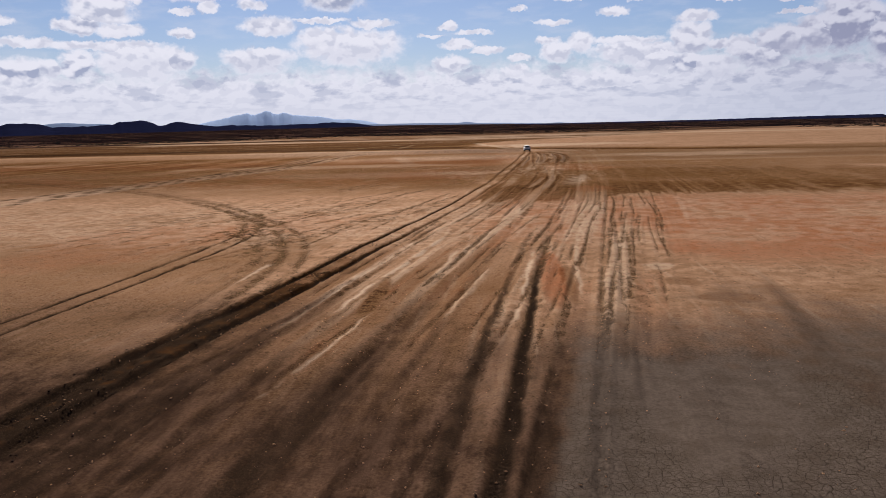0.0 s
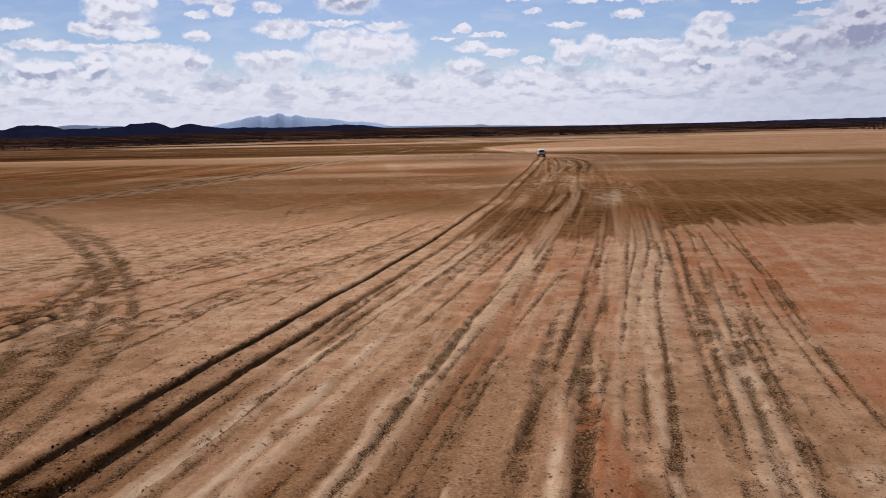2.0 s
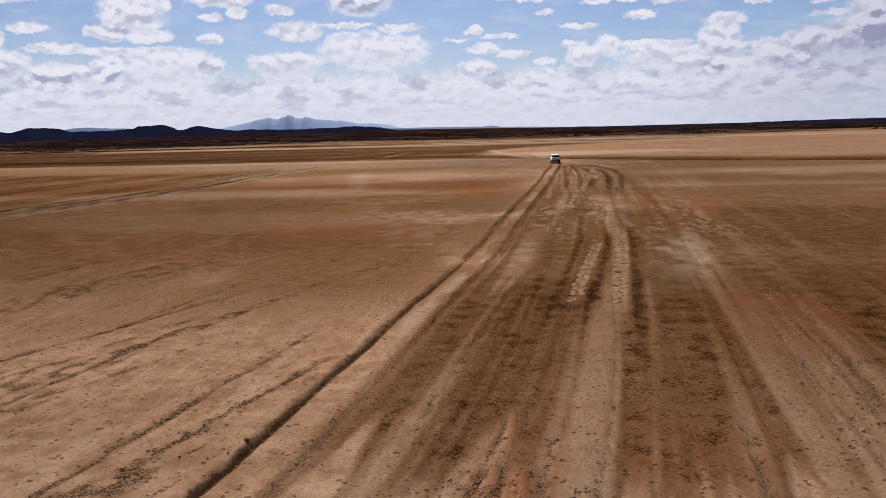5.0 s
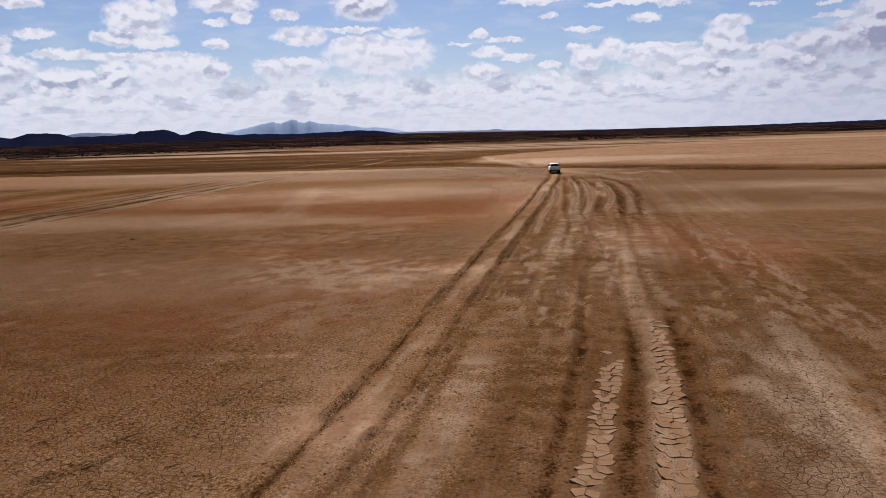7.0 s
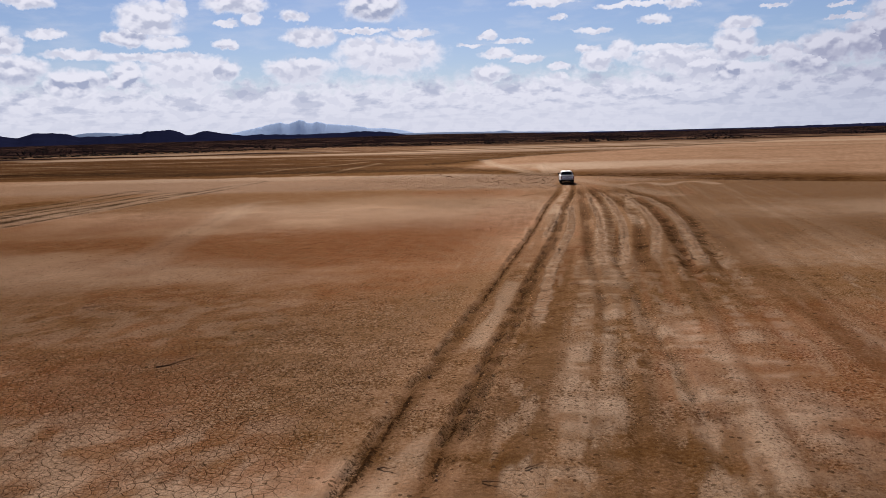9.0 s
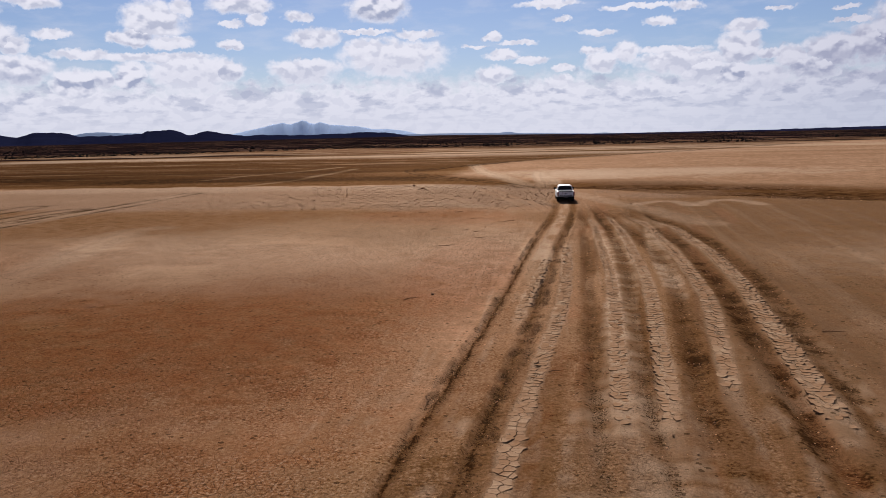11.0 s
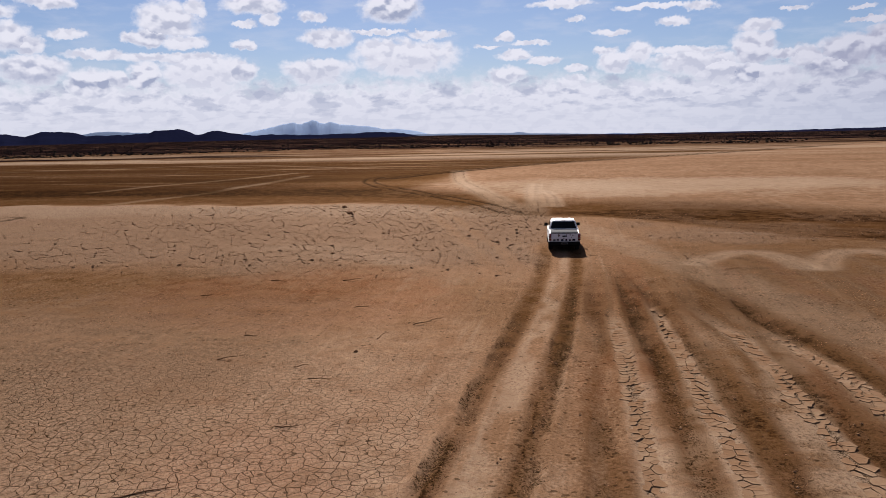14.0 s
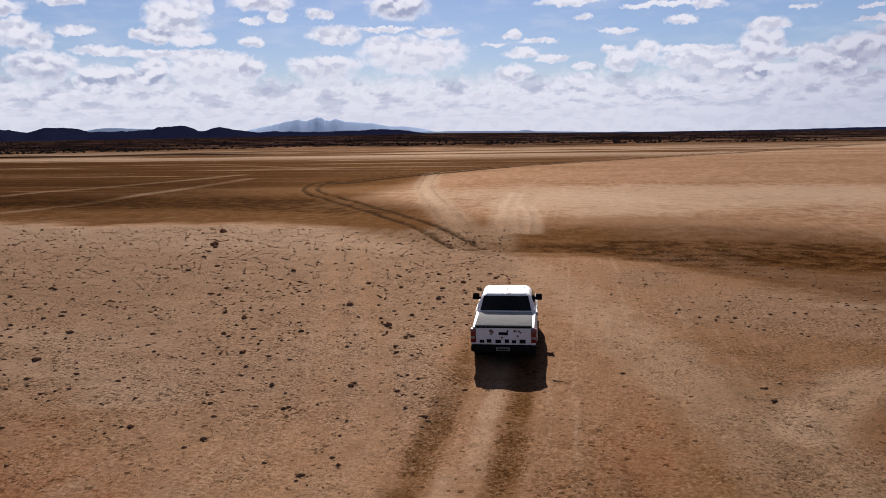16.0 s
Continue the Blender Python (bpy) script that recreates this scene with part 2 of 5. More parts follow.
def soil_material():
    m, k, b = material("dry_lake_mud")
    p = k.add("ShaderNodeNewGeometry").outputs["Position"]
    soil, soil2, soil3 = k.add("ShaderNodeVertexColor"), k.add("ShaderNodeVertexColor"), k.add("ShaderNodeVertexColor")
    soil.layer_name, soil2.layer_name, soil3.layer_name = "soil", "soil_more", "soil_wet"
    s3 = k.add("ShaderNodeSeparateColor")
    k.put(s3.inputs[0], soil3.outputs[0])
    grey_tone_, wet_, speck_ = s3.outputs
    brown_dark_ = soil3.outputs["Alpha"]
    s, s2 = k.add("ShaderNodeSeparateColor"), k.add("ShaderNodeSeparateColor")
    k.put(s.inputs[0], soil.outputs[0])
    k.put(s2.inputs[0], soil2.outputs[0])
    damp_dark, pale, red, crack = s.outputs[0], s.outputs[1], s.outputs[2], soil.outputs["Alpha"]
    clod, scrub, ochre, churn = s2.outputs[0], s2.outputs[1], s2.outputs[2], soil2.outputs["Alpha"]
    broad = k.noise(p, 0.11, 5.0, 0.6)
    mid = k.noise(p, 0.9, 6.0, 0.65)
    fine = k.noise(p, 9.0, 6.0, 0.7)
    grain = k.noise(p, 45.0, 3.0, 0.6)
    wisp = k.add("ShaderNodeTexNoise")
    k.put(wisp.inputs["Vector"], p)
    wisp.inputs["Scale"].default_value = 12.0
    grain_c = wisp.outputs[1]
    drag = k.noise(k.scaled(p, 2.2, 0.10), 1.0, 5.0, 0.6)
    bands = k.noise(k.scaled(p, 0.006, 0.035), 1.0, 6.0, 0.6)
    # ragged borders: every kind of soil gives way to the next in tongues and specks
    ragged = k.math("ADD", k.math("MULTIPLY", k.math("SUBTRACT", mid, 0.5), 0.9), k.math("MULTIPLY", k.math("SUBTRACT", fine, 0.5), 0.8))

    def torn(v, much=1.0):
        return k.ramp(k.math("ADD", v, k.math("MULTIPLY", ragged, k.math("MULTIPLY", k.ramp(v, 0.0, 0.25), much))), 0.08, 0.92, 0.0, 1.0, smooth=False)

    def torn_soft(v):
        return k.ramp(k.math("ADD", v, k.math("MULTIPLY", ragged, k.math("MULTIPLY", k.ramp(v, 0.0, 0.25), 0.60))), 0.08, 0.92, 0.0, 1.0, smooth=False)

    damp_dark, pale, red, ochre = torn(damp_dark), torn(pale), torn(red), torn(ochre)
    crumbs = k.noise(p, 21.0, 4.0, 0.6)
    churn = k.math("MULTIPLY", k.ramp(k.math("ADD", k.math("MULTIPLY", churn, 0.85), k.math("MULTIPLY", k.math("SUBTRACT", crumbs, 0.5), 2.4)), 0.40, 0.72, 0.0, 0.94), k.ramp(churn, 0.02, 0.3))
    c = k.mix(k.ramp(mid, 0.35, 0.65), SAND_B, SAND_A)
    c = k.mix(k.math("MULTIPLY", k.ramp(broad, 0.42, 0.64), 0.28), c, OCHRE)
    c = k.mix(k.math("MULTIPLY", k.ramp(drag, 0.52, 0.72), 0.35), c, PALE)
    c = k.mix(k.math("MULTIPLY", k.ramp(bands, 0.5, 0.68), 0.35), c, OCHRE)
    c = k.mix(k.math("MULTIPLY", ochre, k.ramp(mid, 0.2, 0.6, 0.6, 1.0)), c, OCHRE)
    away = k.add("ShaderNodeSeparateXYZ")
    k.put(away.inputs[0], p)
    # streaked brown flats inside the far bend, smooth tan silt outside it
    bend = k.math("MAXIMUM", -28.0, k.math("MULTIPLY_ADD", k.math("SUBTRACT", away.outputs[1], 325.0), 0.74, -28.0))
    inside = k.ramp(k.math("SUBTRACT", away.outputs[0], bend), 12.0, -22.0)
    distant = k.math("MULTIPLY", k.ramp(away.outputs[1], 262.0, 300.0), k.math("MULTIPLY_ADD", inside, 0.95, 0.05))
    lines_ = k.noise(k.scaled(p, 0.012, 0.20), 1.0, 6.0, 0.68)
    hair = k.noise(k.scaled(p, 0.03, 0.55), 1.0, 4.0, 0.65)
    c = k.mix(k.math("MULTIPLY", distant, k.ramp(lines_, 0.60, 0.48, 0.25, 0.92)), c, (0.030, 0.0140, 0.0066))
    c = k.mix(k.math("MULTIPLY", k.math("MULTIPLY", k.ramp(k.math("ADD", lines_, k.math("MULTIPLY", k.math("SUBTRACT", hair, 0.5), 0.5)), 0.58, 0.66), distant), 0.75), c, k.mix(0.30, PALE, OCHRE))
    c = k.mix(k.math("MULTIPLY", k.math("MULTIPLY", k.ramp(hair, 0.42, 0.34), distant), 0.6), c, (0.016, 0.0078, 0.0040))
    c = k.mix(k.math("MULTIPLY", red, k.ramp(mid, 0.25, 0.6, 0.5, 1.0)), c, RED)
    c = k.mix(k.math("MULTIPLY", pale, k.ramp(fine, 0.25, 0.6, 0.55, 1.0)), c, PALE)
    c = k.mix(k.math("MULTIPLY", clod, 0.80), c, GREY)
    thin = k.noise(k.scaled(p, 0.010, 0.035), 1.0, 6.0, 0.68)
    c = k.mix(k.math("MULTIPLY", scrub, k.ramp(thin, 0.62, 0.54)), c, (0.0036, 0.0020, 0.0023))
    c = k.mix(k.math("MULTIPLY", k.math("MULTIPLY", scrub, k.ramp(thin, 0.54, 0.64)), 0.85), c, (0.040, 0.0215, 0.0185))
    mottle = k.noise(p, 2.4, 9.0, 0.78)
    c = k.mix(k.ramp(mottle, 0.52, 0.66, 0.0, 0.40), c, k.mix(1.0, c, (0.42, 0.38, 0.34), "MULTIPLY"))
    c = k.mix(k.ramp(mottle, 0.46, 0.34, 0.0, 0.40), c, k.mix(1.0, c, (1.45, 1.42, 1.40), "MULTIPLY"))
    # curled flakes and crumbs of crust
    flake = k.noise(k.scaled(p, 1.0, 0.8), 13.0, 4.0, 0.62)
    crumb = k.add("ShaderNodeTexVoronoi")
    crumb.feature, crumb.voronoi_dimensions = "F1", "2D"
    k.put(crumb.inputs["Vector"], p)
    crumb.inputs["Scale"].default_value = 15.0
    cell = k.add("ShaderNodeSeparateColor")
    k.put(cell.inputs[0], crumb.outputs["Color"])
    rubbly = k.math("ADD", k.math("ADD", 0.36, clod), k.math("MULTIPLY", ochre, 0.55), clamp=True)
    rubbly = k.math("MULTIPLY", k.math("MULTIPLY", rubbly, k.math("SUBTRACT", 1.0, k.math("MAXIMUM", scrub, grey_tone_))), k.ramp(damp_dark, 0.25, 0.55, 1.0, 0.25))
    rubbly = k.math("MULTIPLY", rubbly, k.ramp(k.noise(p, 0.45, 4.0, 0.6), 0.36, 0.58, 0.22, 0.72))
    c = k.mix(k.math("MULTIPLY", k.ramp(flake, 0.53, 0.62), rubbly), c, k.mix(1.0, c, (0.17, 0.13, 0.11), "MULTIPLY"))
    c = k.mix(k.math("MULTIPLY", k.ramp(flake, 0.46, 0.38), k.math("MULTIPLY", rubbly, 0.55)), c, PALE)
    c = k.mix(k.ramp(fine, 0.35, 0.75, 0.0, 0.38), c, k.mix(1.0, c, (0.48, 0.44, 0.41), "MULTIPLY"))
    c = k.mix(k.ramp(grain, 0.55, 0.8, 0.0, 0.45), c, k.mix(1.0, c, (0.45, 0.42, 0.40), "MULTIPLY"))
    c = k.mix(churn, c, k.mix(k.ramp(cell.outputs[0], 0.25, 0.95), (0.0134, 0.007, 0.0035), (0.0666, 0.0384, 0.0205)))
    c = k.mix(damp_dark, c, k.mix(1.0, c, (0.42, 0.325, 0.225), "MULTIPLY"))
    c = k.mix(k.ramp(damp_dark, 0.75, 1.0), c, k.mix(1.0, c, (0.34, 0.31, 0.29), "MULTIPLY"))
    # shrinkage cracks, large plates with finer ones between
    warp = k.add("ShaderNodeTexNoise")
    k.put(warp.inputs["Vector"], p)
    warp.inputs["Scale"].default_value = 3.0
    bent = k.vec("ADD", p, k.vec("SCALE", warp.outputs[1], scale=0.16))
    lines = []
    for scale, width in ((3.4, 0.050), (7.0, 0.040)):
        v = k.add("ShaderNodeTexVoronoi")
        v.feature, v.voronoi_dimensions = "DISTANCE_TO_EDGE", "2D"
        k.put(v.inputs["Vector"], bent)
        v.inputs["Scale"].default_value = scale
        lines.append(k.ramp(v.outputs["Distance"], width, width * 0.25))
    line = k.math("MAXIMUM", lines[0], k.math("MULTIPLY", lines[1], 0.6))
    line = k.math("MULTIPLY", line, k.math("MULTIPLY", crack, k.ramp(mid, 0.20, 0.38)))
    c = k.mix(k.math("MULTIPLY", line, 0.90), c, (0.017, 0.0095, 0.0055))
    # loose crumbs strewn over the crust
    grit = k.add("ShaderNodeTexVoronoi")
    grit.feature, grit.voronoi_dimensions = "F1", "2D"
    k.put(grit.inputs["Vector"], k.vec("ADD", bent, k.vec("SCALE", k.vec("SUBTRACT", grain_c, (0.5, 0.5, 0.5)), scale=0.10)))
    grit.inputs["Scale"].default_value = 5.5
    lot = k.add("ShaderNodeSeparateColor")
    k.put(lot.inputs[0], grit.outputs["Color"])
    few = k.math("MULTIPLY", k.ramp(k.math("SUBTRACT", k.math("MULTIPLY", lot.outputs[0], 0.42), grit.outputs["Distance"]), -0.02, 0.05), k.math("LESS_THAN", lot.outputs[1], k.math("MULTIPLY_ADD", speck_, 0.60, 0.05)))
    few = k.math("MULTIPLY", few, k.math("SUBTRACT", 1.0, k.math("MAXIMUM", scrub, grey_tone_)))
    c = k.mix(k.math("MULTIPLY", few, 0.66), c, (0.0125, 0.0064, 0.0034))
    # dark grey soil with hair cracks, dark brown soil, and black wet mud
    smear = k.noise(k.scaled(p, 1.6, 0.35), 1.0, 5.0, 0.6)
    grey_soil = k.mix(k.ramp(mid, 0.35, 0.65), (0.0335, 0.0243, 0.0194), (0.0450, 0.0332, 0.0268))
    grey_soil = k.mix(k.ramp(fine, 0.35, 0.70, 0.0, 0.45), grey_soil, (0.0120, 0.0085, 0.0068))
    grey_soil = k.mix(k.math("MULTIPLY", k.ramp(mid, 0.56, 0.70), 0.5), grey_soil, (0.016, 0.0105, 0.0085))
    grey_soil = k.mix(k.math("MULTIPLY", line, 0.75), grey_soil, (0.0055, 0.0040, 0.0034))
    brown_soil = k.mix(k.ramp(smear, 0.35, 0.68), (0.0120, 0.0064, 0.0044), (0.0330, 0.0182, 0.0124))
    brown_soil = k.mix(k.ramp(fine, 0.40, 0.72, 0.0, 0.5), brown_soil, (0.0105, 0.0058, 0.0040))
    c = k.mix(torn_soft(brown_dark_), c, brown_soil)
    c = k.mix(torn_soft(grey_tone_), c, grey_soil)
    c = k.mix(torn_soft(wet_), c, k.mix(k.ramp(crumbs, 0.50, 0.66), (0.0060, 0.0036, 0.0025), (0.0175, 0.0105, 0.0072)))
    k.put(b.inputs["Base Color"], c)
    graze = k.add("ShaderNodeLayerWeight")
    graze.inputs["Blend"].default_value = 0.5
    low = k.math("POWER", graze.outputs["Facing"], 4.0)
    b = matt(m, k, b, k.math("MULTIPLY", k.math("SUBTRACT", 1.0, scrub), k.math("MULTIPLY_ADD", low, 0.085, 0.015)), k.mix(k.ramp(damp_dark, 0.35, 0.95), c, (0.036, 0.0215, 0.0130)))
    lump = k.add("ShaderNodeTexVoronoi")
    lump.feature = "SMOOTH_F1"
    k.put(lump.inputs["Vector"], p)
    lump.inputs["Scale"].default_value = 8.0
    h = k.math("ADD", k.math("MULTIPLY", fine, 0.045), k.math("MULTIPLY", grain, 0.014))
    h = k.math("ADD", h, k.math("MULTIPLY", k.math("MULTIPLY", flake, rubbly), -0.06))
    h = k.math("ADD", h, k.math("MULTIPLY", k.math("MULTIPLY", lump.outputs["Distance"], k.math("ADD", k.math("MULTIPLY", clod, 0.4), churn)), -0.07))
    h = k.math("ADD", h, k.math("MULTIPLY", drag, 0.06))
    h = k.math("SUBTRACT", h, k.math("MULTIPLY", line, 0.035))
    bump = k.add("ShaderNodeBump")
    bump.inputs["Strength"].default_value = 0.85
    bump.inputs["Distance"].default_value = 1.0
    k.put(bump.inputs["Height"], h)
    k.put(b.inputs["Normal"], bump.outputs[0])
    return m


MUD = soil_material()
PAINT = plain("dusty_white_paint", (0.50, 0.475, 0.49), 0.45, spread=0.06, scale=3.0)
PAINT.node_tree.nodes["Principled BSDF"].inputs["Specular IOR Level"].default_value = 0.3
GLASS = plain("tinted_glass", (0.004, 0.004, 0.005), 0.06, spread=0.0)
GLASS.node_tree.nodes["Principled BSDF"].inputs["Specular IOR Level"].default_value = 0.10
RUBBER = plain("dusty_rubber", (0.022, 0.020, 0.018), 0.85, spread=0.25, scale=14.0, bump=0.4, spec=0.03)
BLACK = plain("black_plastic", (0.010, 0.010, 0.010), 0.6, spread=0.15, spec=0.0)
COVER = plain("grey_vinyl_cover", (0.185, 0.178, 0.176), 0.7, spread=0.12, scale=4.0, spec=0.03)
ALLOY = plain("alloy", (0.45, 0.45, 0.46), 0.35, 0.9, spread=0.1)
REDLENS = plain("red_lens", (0.11, 0.005, 0.005), 0.2, spread=0.1)
CLEARLENS = plain("clear_lens", (0.16, 0.13, 0.12), 0.2, spread=0.1)
PLATE = plain("plate_white", (0.10, 0.095, 0.09), 0.5, spread=0.1)
DRIED = plain("dry_mud_splash", (0.12, 0.075, 0.05), 0.9, spread=0.3, scale=12.0)
WOOD = plain("dead_wood", (0.125, 0.066, 0.038), 0.9, spread=0.3, scale=20.0, bump=0.5, spec=0.03)
STONE = plain("brown_stone", (0.205, 0.108, 0.060), 0.9, spread=0.3, scale=9.0, bump=0.5, spec=0.03)
SCRUB = plain("dark_scrub", (0.014, 0.013, 0.012), 0.95, spread=0.35, scale=0.4, spec=0.03)
CLODS = plain("mud_clod", (0.215, 0.122, 0.072), 0.95, spread=0.3, scale=4.0, spec=0.03)
# aerial haze is painted into the blue of these three
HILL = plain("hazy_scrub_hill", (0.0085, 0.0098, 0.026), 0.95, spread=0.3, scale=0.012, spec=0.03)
FAR = plain("distant_rock_haze_blue", (0.33, 0.41, 0.57), 0.95, spread=0.06, scale=0.010, spec=0.03)
MIDHILL = plain("distant_rock_haze_grey_blue", (0.15, 0.19, 0.28), 0.95, spread=0.10, scale=0.010, spec=0.03)


# ---- the dry lake bed ----
rng = np.random.default_rng(7)
TABLE = rng.random((256, 256))


def smooth(a, lo, hi):
    t = np.clip((a - lo) / (hi - lo), 0.0, 1.0)
    return t * t * (3 - 2 * t)


def value_noise(x, y):
    xi, yi = np.floor(x).astype(np.int64), np.floor(y).astype(np.int64)
    fx, fy = x - xi, y - yi
    fx, fy = fx * fx * (3 - 2 * fx), fy * fy * (3 - 2 * fy)
    x0, x1, y0, y1 = xi & 255, (xi + 1) & 255, yi & 255, (yi + 1) & 255
    return (TABLE[x0, y0] * (1 - fx) + TABLE[x1, y0] * fx) * (1 - fy) + (TABLE[x0, y1] * (1 - fx) + TABLE[x1, y1] * fx) * fy


def fbm(x, y, octaves=4):
    total, amp, norm = 0.0, 1.0, 0.0
    for i in range(octaves):
        total = total + amp * value_noise(x * 2 ** i + 17.3 * i, y * 2 ** i + 5.1 * i)
        norm += amp
        amp *= 0.5
    return total / norm


def course(points):
    """x along y through control points (y, x), gently rounded."""
    ys, xs = np.array([q[0] for q in points], float), np.array([q[1] for q in points], float)
    dense = np.linspace(ys[0], ys[-1], 400)
    line = np.interp(dense, ys, xs)
    kernel = np.hanning(33)
    kernel /= kernel.sum()
    padded = np.concatenate([2 * line[0] - line[16:0:-1], line, 2 * line[-1] - line[-2:-18:-1]])
    soft = np.convolve(padded, kernel, "valid")
    slope0, slope1 = (soft[1] - soft[0]) / (dense[1] - dense[0]), (soft[-1] - soft[-2]) / (dense[1] - dense[0])

    def at(y):
        return np.interp(y, dense, soft) + np.minimum(y - ys[0], 0) * slope0 + np.maximum(y - ys[-1], 0) * slope1

    return at


def spread(fine_lo, fine_hi, step, lo, hi, below, above):
    """Grid lines: even between fine_lo and fine_hi, ever wider beyond, by those growths."""
    mid = list(np.arange(fine_lo, fine_hi + step / 2, step))
    d, right = step, [mid[-1]]
    while right[-1] < hi:
        d *= above
        right.append(right[-1] + d)
    d, left = step, [mid[0]]
    while left[-1] > lo:
        d *= below
        left.append(left[-1] - d)
    return np.array(left[:0:-1] + mid + right[1:])


GX, GY = spread(-26.0, 22.0, 0.13, -4700.0, 4700.0, 1.03, 1.04), spread(12.0, 276.0, 0.29, -600.0, 4800.0, 1.12, 1.013)
X, Y = np.meshgrid(GX, GY)
NEAR = (smooth(X, -60, -24) * smooth(X, 60, 24) * smooth(Y, -20, 5) * smooth(Y, 420, 300))

# the line that the pickup drives: its left rut
MAIN = course([(-20, -21.0), (10, -18.2), (22, -16.9), (32, -15.6), (41, -14.3), (49, -13.2), (60, -11.7), (73, -9.7), (80, -8.5), (94, -6.8), (107, -5.6),
               (121, -4.1), (134, -3.35), (147, -2.55), (158, -1.8), (171, -1.0), (185, -0.05), (198, 0.5), (210, 1.15), (221, 1.9), (228, 2.2), (236, 2.25), (243, 1.9), (252, 1.0), (262, -1.5)])
U = X - MAIN(Y)
N1, N2, N3 = fbm(X * 0.9, Y * 0.9), fbm(X * 0.16 + 40, Y * 0.16), fbm(X * 2.6 + 9, Y * 2.6 + 70)
N4 = fbm(X * 0.035 + 11, Y * 0.05 + 3)
STREAK = fbm(U * 1.1 + 30, Y * 0.022, 5)
STREAK2 = fbm(U * 2.6 + 130, Y * 0.05, 4)

H = (N4 - 0.5) * 0.35 * NEAR + (N2 - 0.5) * 0.16 * NEAR + (N1 - 0.5) * 0.035 * NEAR + (N3 - 0.5) * 0.018 * NEAR
damp_dark, pale, red, crack = [np.zeros_like(X) for _ in range(4)]
clod, scrub, ochre, churn = [np.zeros_like(X) for _ in range(4)]
grey_tone, wet, speck, brown_dark = [np.zeros_like(X) for _ in range(4)]


def over(a, b):
    return 1 - (1 - a) * (1 - np.clip(b, 0, 1))


def rut(distance, along, depth, half, dark=0.5, ragged=0.6, berm=0.45, w=np.s_[:, :]):
    """Presses a wheel rut of that depth and half width into the window w; loose soil lies up on both sides. distance: across it, along: 0 to 1 where it exists."""
    global H, churn
    n1, n3 = N1[w], N3[w]
    wob = distance + (n1 - 0.5) * 0.25 * ragged
    near = np.where((np.abs(wob) < 3.2 * half) & (along > 0.004))
    wob, n1, n3 = np.abs(wob[near]), n1[near], n3[near]
    hollow = np.exp(-(wob / half) ** 4)
    sides = np.exp(-((wob - 1.7 * half) / (0.55 * half)) ** 2)
    keep = along[near] * (1 - ragged * smooth(n1, 0.52, 0.68) * 0.7)
    H[w][near] += keep * (-depth * hollow + berm * depth * sides * (0.35 + 1.3 * n3))
    c = over(churn[w][near], keep * dark * hollow * smooth(n3, 0.15, 0.45))
    churn[w][near] = over(c, keep * dark * 0.55 * sides * smooth(n3, 0.45, 0.65))


def span(lo, hi, soft=4.0):
    return smooth(Y, lo - soft, lo + soft) * smooth(Y, hi + soft, hi - soft)


# the pickup's own two ruts, deep and wet at first, then shallow
DEEP = 1 - smooth(Y, 30, 85)
for off in (0.0, 1.72):
    rut(U - off, span(-20, 217, 8), 0.05, 0.24, 0.55)
    rut(U - off, span(214, 237, 6), 0.03, 0.34, 0.25)
    rut(U - off, span(-20, 84, 8) * DEEP, 0.13, 0.30, 0.95, 0.25)
    rut(U - off, span(40, 112, 8) * (1.0 if off == 0.0 else 0.6), 0.08, 0.15, 0.95, 0.2)
damp_dark = over(damp_dark, 0.98 * smooth(Y, 78, 56) * span(-20, 80, 4) * (np.exp(-(U / 0.27) ** 4) + np.exp(-((U - 1.72) / 0.27) ** 4)))
damp_dark = over(damp_dark, 0.93 * smooth(Y + (N1 - 0.5) * 14, 56, 40) * np.exp(-((U - 0.80 + (N1 - 0.5) * 0.8) / 1.30) ** 6))
damp_dark = over(damp_dark, 0.60 * DEEP * span(-20, 62, 6) * np.exp(-((U - 0.85) / 1.25) ** 4))
churn = over(churn, 0.55 * DEEP * span(-20, 60, 6) * np.exp(-((U - 0.85) / 1.1) ** 4) * smooth(N3, 0.35, 0.6))
damp_dark = over(damp_dark, 0.5 * span(138, 222, 10) * (np.exp(-(U / 0.30) ** 2) + np.exp(-((U - 1.72) / 0.30) ** 2)))
pale = over(pale, 0.45 * span(95, 240, 10) * np.exp(-((U - 0.86) / 0.45) ** 4) * smooth(fbm(U * 0.8, Y * 0.25 + 50), 0.40, 0.6))

damp_dark = over(damp_dark, 0.85 * span(44, 212, 8) * np.exp(-((U + 0.05 + (N1 - 0.5) * 0.12) / 0.10) ** 2) * smooth(fbm(U * 0.2, Y * 0.15), 0.25, 0.45))
damp_dark = over(damp_dark, 0.65 * span(44, 212, 8) * np.exp(-((U - 1.60 + (N1 - 0.5) * 0.12) / 0.09) ** 2) * smooth(fbm(U * 0.2 + 7, Y * 0.15), 0.32, 0.5))
ochre = over(ochre, 0.75 * span(214, 238, 5) * (np.exp(-((U + 0.05) / 0.42) ** 4) + np.exp(-((U - 1.72) / 0.34) ** 4)))
damp_dark = over(damp_dark, 0.22 * span(214, 238, 5) * (np.exp(-((U + 0.05) / 0.42) ** 4) + np.exp(-((U - 1.72) / 0.34) ** 4)))
